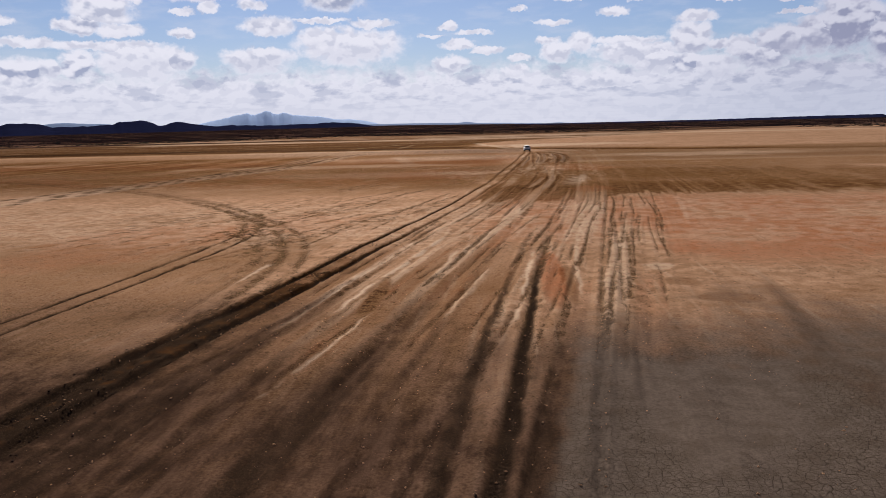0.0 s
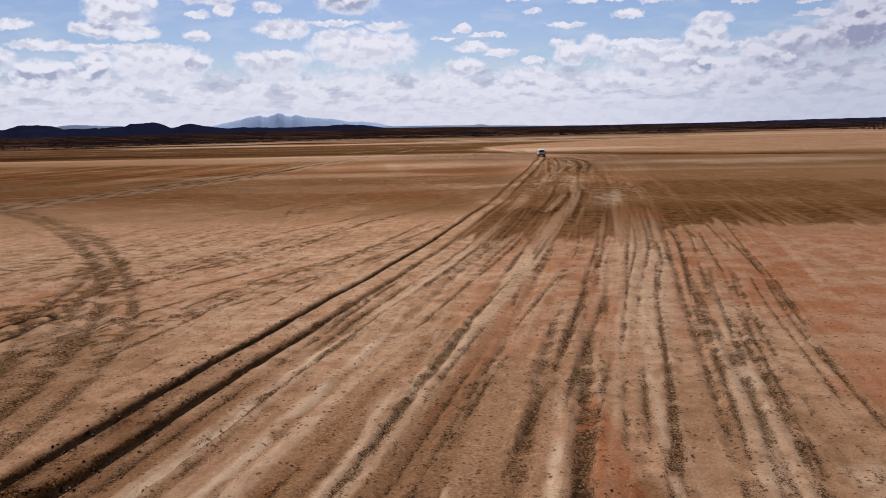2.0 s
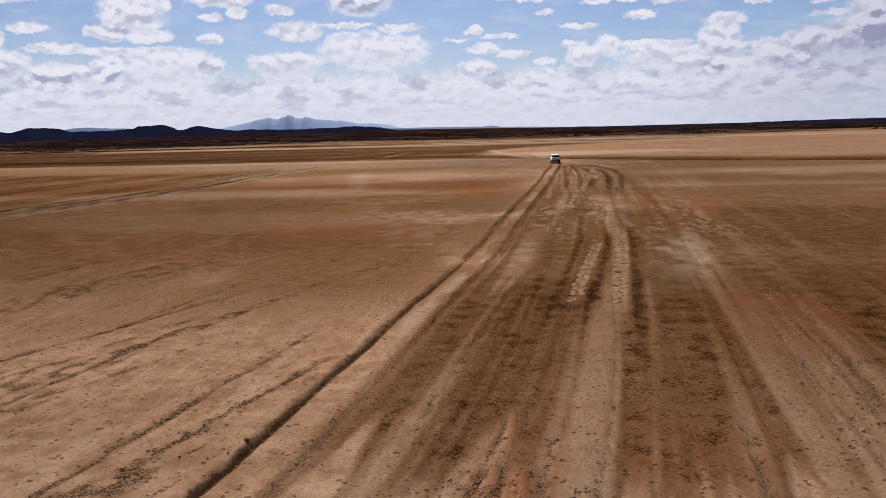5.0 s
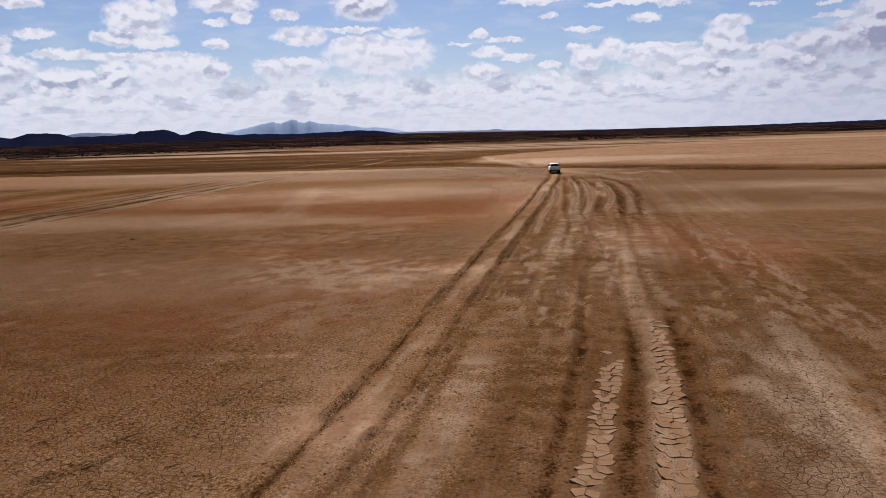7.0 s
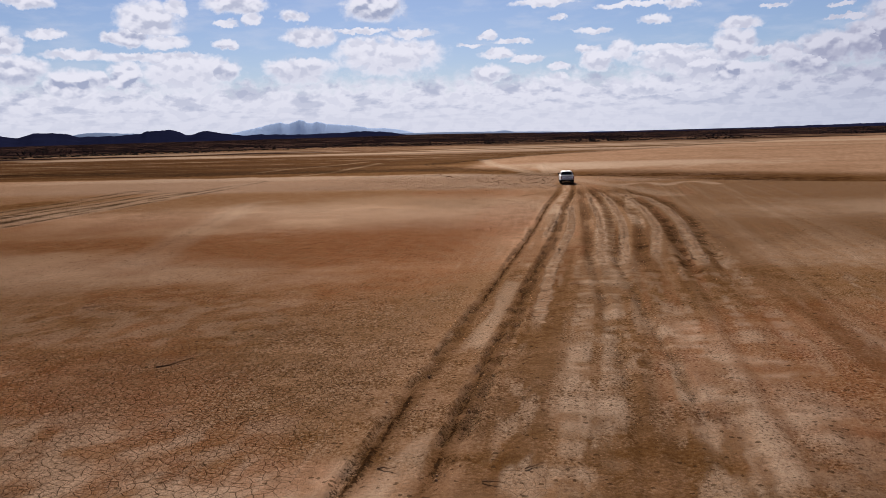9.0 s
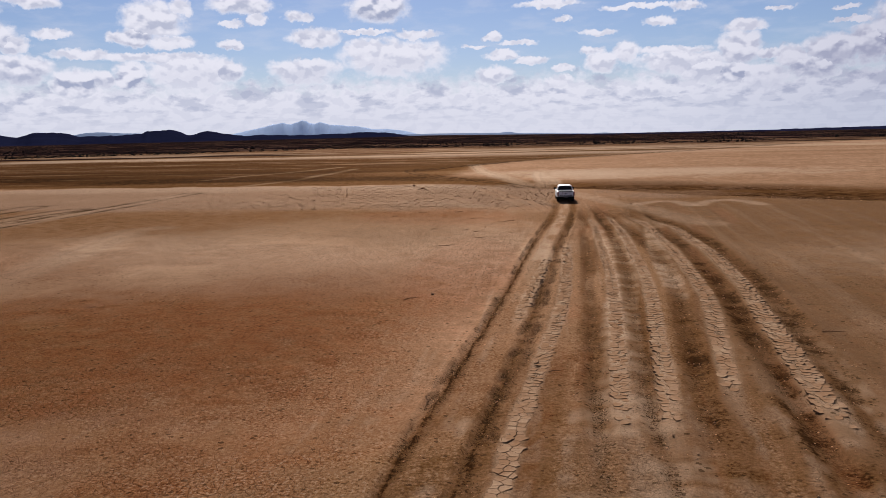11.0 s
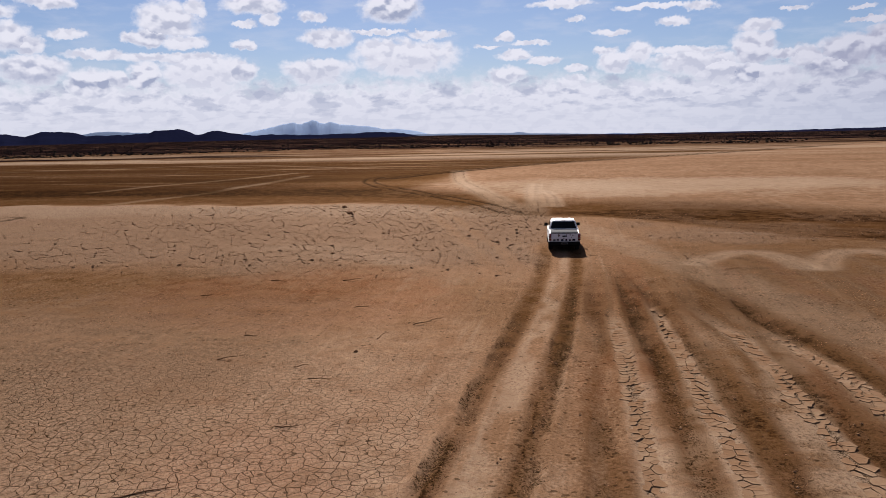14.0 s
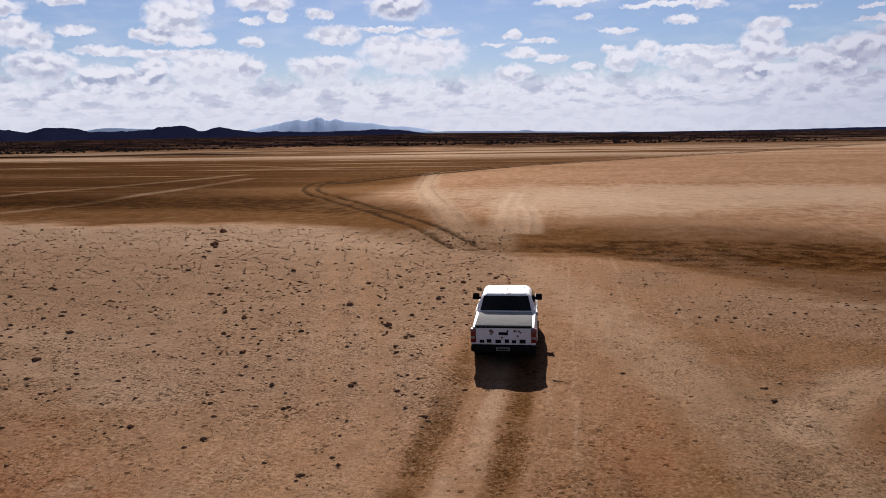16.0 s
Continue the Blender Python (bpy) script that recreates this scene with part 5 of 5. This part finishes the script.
        light = part("tail_light", box(s * 0.845 - 0.072, s * 0.845 + 0.080, -0.022, 0.13, 0.70, 1.10, 0.018), REDLENS, car, "red tail light")
        part("reversing_lens", box(s * 0.845 - 0.060, s * 0.845 + 0.060, -0.030, -0.020, 0.80, 0.875, 0.004), CLEARLENS, light, "clear reversing lens")
        part("mud_flap", box(s * 0.77 - 0.14, s * 0.77 + 0.14, 0.70, 0.715, 0.24, 0.52, 0.004), BLACK, car)
        part("side_step", box(s * 0.90 - 0.08, s * 0.90 + 0.08, 1.95, 3.75, 0.36, 0.41, 0.018), BLACK, car)
        part("headlight", box(s * 0.72 - 0.17, s * 0.72 + 0.13, 5.02, 5.24, 0.80, 0.98, 0.03), CLEARLENS, car)
        for y in (1.24, 4.46):
            c = s * 0.79
            prof = [(0.235, c - 0.12), (0.33, c - 0.128), (0.375, c - 0.115), (0.392, c - 0.07), (0.395, c), (0.392, c + 0.07), (0.375, c + 0.115), (0.33, c + 0.128), (0.235, c + 0.12), (0.235, c - 0.12)]
            tyre_bm = spin(prof, 40, (y, 0.39))
            for i in range(26):
                a = 2 * math.pi * i / 26
                for o in (-0.055, 0.055):
                    q = box(c + o - 0.045, c + o + 0.045, -0.018, 0.018, 0.385, 0.402)
                    bmesh.ops.transform(q, matrix=Matrix.Translation((0, y, 0.39)) @ Matrix.Rotation(a + (0.12 if o > 0 else 0), 4, "X"), verts=q.verts)
                    tmp = bpy.data.meshes.new("lug")
                    q.to_mesh(tmp)
                    q.free()
                    tyre_bm.from_mesh(tmp)
                    bpy.data.meshes.remove(tmp)
            wheel = part("wheel", spin([(0.0, c - 0.03), (0.08, c - 0.03), (0.08, c + 0.03), (0.0, c + 0.03)], 16, (y, 0.39)), BLACK, car)
            part("tyre", tyre_bm, RUBBER, wheel, "dusty black off-road tyre")
            part("rim", spin([(0.0, c + s * 0.05), (0.06, c + s * 0.06), (0.09, c + s * 0.035), (0.19, c + s * 0.045), (0.225, c + s * 0.10), (0.24, c + s * 0.10), (0.24, c - s * 0.10)], 24, (y, 0.39)), ALLOY, wheel, "grey alloy rim")
    # bed and tail
    part("tonneau_cover", box(-0.80, 0.80, 0.05, 1.70, 1.135, 1.185, 0.02), COVER, car, "grey soft tonneau cover")
    gate = part("tailgate", box(-0.765, 0.765, -0.020, 0.05, 0.645, 1.125, 0.018), PAINT, car)
    part("gate_cap", box(-0.775, 0.775, -0.045, 0.06, 1.122, 1.165, 0.012), BLACK, gate, "black tailgate cap")
    part("gate_handle", box(-0.13, 0.13, -0.034, -0.018, 0.925, 1.005, 0.006), BLACK, gate)
    part("press_line", box(-0.70, 0.70, -0.026, -0.018, 0.868, 0.880, 0.002), PAINT, gate)
    for x0, x1, z0, z1 in ((-0.66, -0.53, 0.69, 0.78), (-0.46, -0.33, 0.70, 0.80), (-0.22, -0.06, 0.69, 0.79), (0.04, 0.16, 0.70, 0.80), (0.24, 0.36, 0.69, 0.78), (0.45, 0.62, 0.69, 0.80)):
        part("decal_bar", box(x0, x1, -0.0255, -0.0195, z0, z1, 0.002), BLACK, gate, "plain dark bar on the tailgate")
    part("badge_bar", box(0.46, 0.66, -0.0255, -0.0195, 0.985, 1.015, 0.002), ALLOY, gate)
    for i in range(9):
        x, z, r = random.uniform(-0.70, 0.70), random.uniform(0.82, 1.06), random.uniform(0.02, 0.055)
        q = bmesh.new()
        bmesh.ops.create_icosphere(q, subdivisions=2, radius=1.0)
        for v in q.verts:
            v.co = Vector((x + v.co.x * r * (1 + 0.5 * noise.noise(v.co * 2 + Vector((i, 0, 0)))), -0.021 + v.co.y * 0.006, z + v.co.z * r * 0.8 * (1 + 0.5 * noise.noise(v.co * 2 + Vector((0, i, 0))))))
        part("mud_splash", q, DRIED, gate, "dried brown mud splash")
    bumper = part("rear_bumper", box(-0.90, 0.90, -0.13, 0.10, 0.46, 0.635, 0.035), BLACK, car, "dark step bumper")
    part("number_plate", box(-0.19, 0.19, -0.142, -0.128, 0.50, 0.60, 0.004), PLATE, bumper, "pale number plate with a plain bar")
    part("plate_bar", box(-0.15, 0.15, -0.146, -0.140, 0.53, 0.57, 0.002), BLACK, bumper)
    part("tow_hitch", box(-0.05, 0.05, -0.24, -0.10, 0.40, 0.46, 0.012), BLACK, bumper)
    part("front_bumper", box(-0.84, 0.84, 5.20, 5.37, 0.42, 0.70, 0.05), BLACK, car)
    part("grille", box(-0.55, 0.55, 5.24, 5.345, 0.71, 0.93, 0.03), BLACK, car)
    part("brake_lamp", box(-0.14, 0.14, 2.04, 2.085, 1.635, 1.665, 0.006), REDLENS, car, "red high brake lamp")
    for s in (-1, 1):
        part("roof_groove", tube([(s * 0.54, 2.24, 1.682), (s * 0.54, 2.7, 1.708), (s * 0.54, 3.12, 1.682)], [0.010] * 3, 6), BLACK, car)
    part("aerial", tube([(0.03, 2.34, 1.70), (0.03, 2.26, 1.87)], [0.014, 0.006], 6), BLACK, car)
    part("rear_axle", tube([(-0.7, 1.24, 0.39), (0.7, 1.24, 0.39)], [0.06, 0.06], 10), BLACK, car)
    part("exhaust", tube([(0.48, 1.0, 0.36), (0.50, 0.1, 0.38)], [0.035, 0.035], 8), BLACK, car)
    return car


truck = pickup()
truck.matrix_basis = pose(3.21, 235.9, level(3.15, 238.4) - 0.012, 0, 0, 3.0) @ Matrix.Diagonal((1.0, 1.0, 1.0, 1))


# ---- dead branches and stones ----
def dead_branch(x, y, length, turn, twigs=3):
    rnd = random.Random(int(x * 131 + y * 17))
    bm = bmesh.new()
    pts, heading = [Vector((-length / 2, 0, 0.03))], 0.0
    for i in range(6):
        heading += rnd.uniform(-0.22, 0.22)
        pts.append(pts[-1] + Vector((math.cos(heading), math.sin(heading), 0)) * length / 6 + Vector((0, 0, rnd.uniform(-0.02, 0.035))))
    rad = [0.024 * length ** 0.5 * (1 - 0.13 * i) for i in range(7)]
    tube(pts, rad, 6, bm)
    for i in range(twigs):
        k = rnd.randint(1, 5)
        a = rnd.choice((-1, 1)) * rnd.uniform(0.5, 1.1)
        d = Vector((math.cos(a), math.sin(a), rnd.uniform(0.0, 0.35))) * length * rnd.uniform(0.12, 0.3)
        tube([pts[k], pts[k] + d * 0.5 + Vector((0, 0, 0.02)), pts[k] + d], [rad[k] * 0.6, rad[k] * 0.4, rad[k] * 0.15], 5, bm)
    ob = part("dead_branch", bm, WOOD)
    ob.matrix_basis = pose(x, y, level(x, y), 0, 0, turn)
    return tagged(ob, "dry grey brown dead branch lying on cracked mud", "branch", "dead branches")


for q in ((-5.0, 203.9, 1.45, 38, 4), (-11.0, 151.9, 1.3, 32, 5), (-1.85, 218.45, 0.9, 28, 2), (-4.2, 186.9, 0.8, 40, 4), (-2.97, 216.3, 0.5, 60, 1),
          (-7.3, 213.0, 0.6, 10, 2), (-10.6, 226.0, 0.9, -8, 3), (-4.6, 212.5, 0.5, -5, 1), (-3.2, 207.6, 0.6, 4, 2), (4.9, 234.8, 0.55, -10, 1), (-12.6, 222.3, 0.5, 25, 2),
          (-9.3, 117.6, 0.6, 30, 3), (-8.0, 134.5, 0.5, 20, 2), (1.1, 140.0, 0.5, 15, 2), (0.3, 144.0, 0.45, -20, 2), (10.3, 205.5, 1.2, -22, 4), (2.7, 166.0, 0.7, 8, 3),
          (-19.3, 160.0, 0.8, 12, 3), (-4.2, 198.0, 0.6, -10, 2), (1.2, 144.9, 0.5, 35, 2), (-2.1, 144.6, 0.5, 5, 1), (-12.6, 118.7, 0.7, 42, 3), (-9.3, 115.7, 0.45, 20, 1),
          (-7.4, 116.0, 0.45, 30, 2), (-5.8, 126.2, 0.5, 15, 2), (10.7, 134.2, 0.8, -15, 2), (-7.1, 226.7, 0.9, 3, 1), (-1.5, 219.2, 0.5, 8, 1), (-3.6, 211.4, 0.8, 2, 1),
          (-7.7, 202.8, 0.6, 35, 1), (-5.0, 220.9, 0.6, 4, 1), (-7.8, 216.0, 0.5, -6, 1), (-10.1, 80.5, 0.5, 40, 2), (-8.6, 80.0, 0.5, 25, 1), (5.3, 80.5, 0.5, -10, 1),
          (7.5, 80.4, 0.5, 10, 2), (7.0, 103.8, 0.5, -20, 2), (12.6, 182.0, 0.8, -20, 3), (2.5, 176.6, 0.5, 2, 2), (-18.5, 184.2, 0.5, 20, 1),
          (4.3, 64.0, 0.6, 15, 2), (-5.6, 61.5, 0.5, 30, 2), (8.2, 66.0, 0.5, -15, 2), (17.5, 222.0, 0.9, 12, 3), (11.5, 230.0, 0.7, -18, 3)):
    dead_branch(*q)


def stone(x, y, size, flat=0.65):
    rnd = random.Random(int(x * 97 + y * 31))
    bm = bmesh.new()
    bmesh.ops.create_icosphere(bm, subdivisions=3, radius=1.0)
    off = Vector((rnd.uniform(0, 50), rnd.uniform(0, 50), 0))
    for v in bm.verts:
        v.co *= 1 + 0.45 * noise.noise(v.co * 1.1 + off) + 0.14 * noise.noise(v.co * 3.5 + off)
        v.co = Vector((v.co.x * size, v.co.y * size * rnd.choice((0.8, 0.8)), v.co.z * size * flat))
    ob = part("stone", bm, STONE)
    ob.matrix_basis = pose(x, y, level(x, y) + size * flat * 0.35, 0, 0, rnd.uniform(0, 360))
    return tagged(ob, "dark brown rough stone lying on cloddy mud", "stone", "stones on the mud")


for q in ((-16.3, 257.7, 0.30), (-18.6, 263.6, 0.28), (-15.7, 256.6, 0.16), (-16.8, 259.0, 0.14), (-3.4, 243.0, 0.13), (-1.2, 240.2, 0.13), (-2.2, 246.5, 0.11), (1.2, 246.3, 0.14),
          (0.3, 247.8, 0.12), (-0.2, 244.5, 0.11), (-4.8, 236.4, 0.10), (-6.6, 240.5, 0.12), (-0.6, 233.8, 0.08), (1.6, 248.9, 0.12), (-8.2, 249.6, 0.13), (-9.4, 244.2, 0.10), (-31.8, 157.2, 0.16), (4.8, 78.7, 0.10), (3.4, 77.4, 0.08), (-8.7, 77.2, 0.08), (-10.7, 72.5, 0.08), (-3.4, 214.4, 0.07), (-7.5, 90.8, 0.08), (-3.4, 188.0, 0.08)):
    stone(*q)


def scatter(name, places, mat, label, category, squash=0.7):
    """Many small lumps in one mesh: rows of x, y, z, size."""
    base = np.array([(1, 0, 0.1), (0.1, 1, -0.1), (-1, 0.1, 0.1), (-0.1, -1, 0), (0.1, 0.1, 1), (0, 0, -1)], float)
    tri = np.array([(0, 1, 4), (1, 2, 4), (2, 3, 4), (3, 0, 4), (1, 0, 5), (2, 1, 5), (3, 2, 5), (0, 3, 5)])
    count, nv = len(places), len(base)
    r = np.random.default_rng(len(places))
    bumps = 1.12 + 0.75 * (r.random((count, nv)) - 0.5)
    a = r.random(count) * 6.283
    co = base[None] * bumps[:, :, None] * np.stack([places[:, 3], places[:, 3] * (0.6 + 0.5 * r.random(count)), places[:, 3] * squash], -1)[:, None, :]
    co = np.stack([co[..., 0] * np.cos(a)[:, None] - co[..., 1] * np.sin(a)[:, None], co[..., 0] * np.sin(a)[:, None] + co[..., 1] * np.cos(a)[:, None], co[..., 2]], -1)
    co += places[:, None, :3]
    faces = (tri[None] + (np.arange(count) * nv)[:, None, None]).reshape(-1, 3).astype(np.int32)
    me = bpy.data.meshes.new(name)
    me.vertices.add(count * nv)
    me.vertices.foreach_set("co", co.astype(np.float32).ravel())
    me.loops.add(faces.size)
    me.loops.foreach_set("vertex_index", faces.ravel())
    me.polygons.add(len(faces))
    me.polygons.foreach_set("loop_start", np.arange(len(faces), dtype=np.int32) * 3)
    me.update(calc_edges=True)
    me.materials.append(mat)
    return tagged(new(name, me), label, category, kind="stuff")


def sow(count, x0, x1, y0, y1, weight, size, seed):
    """Places strewn over a field where its weight is high."""
    r = np.random.default_rng(seed)
    x, y = r.uniform(x0, x1, count * 6), r.uniform(y0, y1, count * 6)
    i, j = np.clip(np.searchsorted(GY, y), 0, rows - 1), np.clip(np.searchsorted(GX, x), 0, cols - 1)
    keep = np.where(r.random(len(x)) < weight[i, j])[0][:count]
    s = size * (0.35 + 1.4 * r.random(len(keep)) ** 3)
    return np.stack([x[keep], y[keep], H[i, j][keep] + s * 0.15, s], -1)


scatter("mud_clods", np.vstack([sow(8000, -48, 2.5, 226, 268, rubble * smooth(X, -50, -22) * (0.25 + 0.7 * smooth(N1, 0.34, 0.54)), 0.052, 3), sow(1100, -34, 2.5, 226, 266, rubble, 0.085, 13), sow(16000, -15, 1.6, 213, 236, 0.8 * smooth(N1, 0.30, 0.55), 0.015, 14), sow(7000, 4.5, 16, 216, 240, 0.7 * smooth(N1, 0.40, 0.62), 0.016, 16), sow(1500, 6, 34, 230, 264, side, 0.05, 4)]), CLODS, "small broken clods of dry mud strewn about", "clods", 0.5)
scatter("rut_clods", np.vstack([sow(9000, -20, 14, 14, 110, churn * smooth(N3, 0.4, 0.6), 0.03, 5), sow(12000, -8, 14, 105, 225, churn * smooth(N3, 0.4, 0.6), 0.024, 6)]), CLODS, "crumbled mud thrown up beside wheel ruts", "clods")

WET = plain("wet_clod", (0.016, 0.011, 0.009), 0.7, spread=0.3, scale=9.0, spec=0.03)
wheel_path = span(8, 66, 6) * (np.exp(-(U / 0.34) ** 4) + np.exp(-((U - 1.72) / 0.34) ** 4) + 0.25 * np.exp(-((U - 0.86) / 1.7) ** 4)) * smooth(N3, 0.36, 0.56)
scatter("wet_clods", sow(14000, -21, -8, 8, 72, np.clip(wheel_path, 0, 1), 0.030, 15), WET, "black wet clods of mud churned up in deep ruts", "clods")

r_ = np.random.default_rng(11)
d_, a_ = 470 + 1900 * r_.random(15000) ** 1.7, np.radians(r_.uniform(-46, 36, 15000))
bx, by = d_ * np.sin(a_), 105 + d_ * np.cos(a_)
grows = fbm(bx * 0.012, by * 0.02 + 30) + 0.25 * smooth(d_, 450, 900) > 0.53
bx, by, d_, a_ = bx[grows], by[grows], d_[grows], a_[grows]
drop = 0.0035 * np.maximum(d_ - 420, 0) * smooth(np.degrees(a_), -12, 6)
bs = 0.28 + 0.7 * r_.random(len(bx)) ** 2
scatter("desert_scrub", np.stack([bx, by, -drop + bs * 0.3, bs], -1), SCRUB, "dark low desert scrub on the far plain", "scrub", 0.6)


# ---- cracked plates of dried mud, strip by strip ----
def crust_material():
    m, k, b = material("cracked_mud_plate")
    p = k.add("ShaderNodeNewGeometry").outputs["Position"]
    lone = k.add("ShaderNodeObjectInfo").outputs["Random"]
    isle = k.add("ShaderNodeNewGeometry").outputs["Random Per Island"]
    mid, fine, grain = k.noise(p, 0.9, 6.0, 0.65), k.noise(p, 9.0, 6.0, 0.7), k.noise(p, 45.0, 3.0, 0.6)
    c = k.mix(k.ramp(mid, 0.30, 0.60), k.mix(0.35, PALE, SAND_A), k.mix(0.45, SAND_A, SAND_B))
    c = k.mix(1.0, c, (0.78, 0.77, 0.74), "MULTIPLY")
    c = k.mix(k.math("MULTIPLY", k.math("FRACT", k.math("ADD", lone, isle)), 0.55), c, k.mix(0.4, SAND_B, OCHRE))
    c = k.mix(k.ramp(fine, 0.5, 0.75, 0.0, 0.45), c, k.mix(1.0, c, (0.6, 0.55, 0.5), "MULTIPLY"))
    c = k.mix(k.ramp(grain, 0.55, 0.8, 0.0, 0.4), c, k.mix(1.0, c, (0.5, 0.45, 0.42), "MULTIPLY"))
    k.put(b.inputs["Base Color"], c)
    b = matt(m, k, b, 0.015)
    bump = k.add("ShaderNodeBump")
    bump.inputs["Strength"].default_value, bump.inputs["Distance"].default_value = 0.7, 1.0
    k.put(bump.inputs["Height"], k.math("ADD", k.math("MULTIPLY", fine, 0.03), k.math("MULTIPLY", grain, 0.010)))
    k.put(b.inputs["Normal"], bump.outputs[0])
    return m


CRUST = crust_material()


def cell(seed, others):
    """The outline of the ground nearer to seed than to the others."""
    ring = [(seed[0] - 0.5, seed[1] - 0.5), (seed[0] + 0.5, seed[1] - 0.5), (seed[0] + 0.5, seed[1] + 0.5), (seed[0] - 0.5, seed[1] + 0.5)]
    for ox, oy in others:
        nx, ny = ox - seed[0], oy - seed[1]
        limit = (ox * ox + oy * oy - seed[0] ** 2 - seed[1] ** 2) / 2
        side = [nx * x + ny * y - limit for x, y in ring]
        if max(side) <= 0:
            continue
        cut = []
        for i in range(len(ring)):
            j = (i + 1) % len(ring)
            if side[i] <= 0:
                cut.append(ring[i])
            if (side[i] < 0) != (side[j] < 0):
                t = side[i] / (side[i] - side[j])
                cut.append((ring[i][0] + t * (ring[j][0] - ring[i][0]), ring[i][1] + t * (ring[j][1] - ring[i][1])))
        ring = cut
    return ring


rnd = random.Random(5)
lone_plates, joined_v, joined_f = 0, [], []
for line, half, lo, hi in STRIPS:
    across = max(2, round(2 * half / 0.29))
    pitch = 2 * half / across
    steps = int((hi - lo) / pitch)
    seeds = {}
    for j in range(-2, steps + 2):
        y = lo + j * pitch
        x = float(line(y)) - half
        for i in range(-2, across + 2):
            seeds[i, j] = (x + (i + 0.5 + rnd.uniform(-0.42, 0.42)) * pitch, y + rnd.uniform(-0.42, 0.42) * pitch)
    for j in range(steps):
        for i in range(across):
            edge = 0.95 if i in (0, across - 1) else 1.0
            if rnd.random() > min(edge, min(j, steps - 1 - j) / 9.0):
                continue
            ring = cell(seeds[i, j], [seeds[i + a, j + b] for a in (-1, 0, 1, -2, 2) for b in (-1, 0, 1, -2, 2) if (a or b) and (i + a, j + b) in seeds])
            m = len(ring)
            if m < 3:
                continue
            c = Vector((sum(q[0] for q in ring) / m, sum(q[1] for q in ring) / m, 0))
            z = level(c.x, c.y)
            gap = rnd.uniform(0.008, 0.016)
            outline = [Vector((q[0], q[1], 0)) for q in ring]
            low = [v + (c - v).normalized() * gap + Vector((0, 0, z - 0.03)) for v in outline]
            lift = rnd.uniform(-0.005, 0.003)
            top = [v + (c - v).normalized() * (gap + 0.007) + Vector((0, 0, z + 0.011 + lift + rnd.uniform(0, 0.004))) for v in outline]
            verts = [Vector((c.x, c.y, z + 0.008 + lift))] + top + low
            faces = [(0, 1 + q, 1 + (q + 1) % m) for q in range(m)] + [(1 + q, 1 + m + q, 1 + m + (q + 1) % m, 1 + (q + 1) % m) for q in range(m)]
            if lone_plates < 300 and hi < 140 and 109 < c.y < 131:
                me = bpy.data.meshes.new("mud_plate")
                me.from_pydata([v - c for v in verts], [], faces)
                me.materials.append(CRUST)
                ob = new("mud_plate", me)
                ob.location, ob.parent = c, ground
                lone_plates += 1
            else:
                n0 = len(joined_v)
                joined_v += [tuple(v) for v in verts]
                joined_f += [tuple(n0 + q for q in f) for f in faces]
me = bpy.data.meshes.new("mud_plates")
me.from_pydata(joined_v, [], joined_f)
me.materials.append(CRUST)
rest = tagged(new("mud_plates", me), "pale cracked plates of dried mud", kind="stuff")
rest.parent = ground
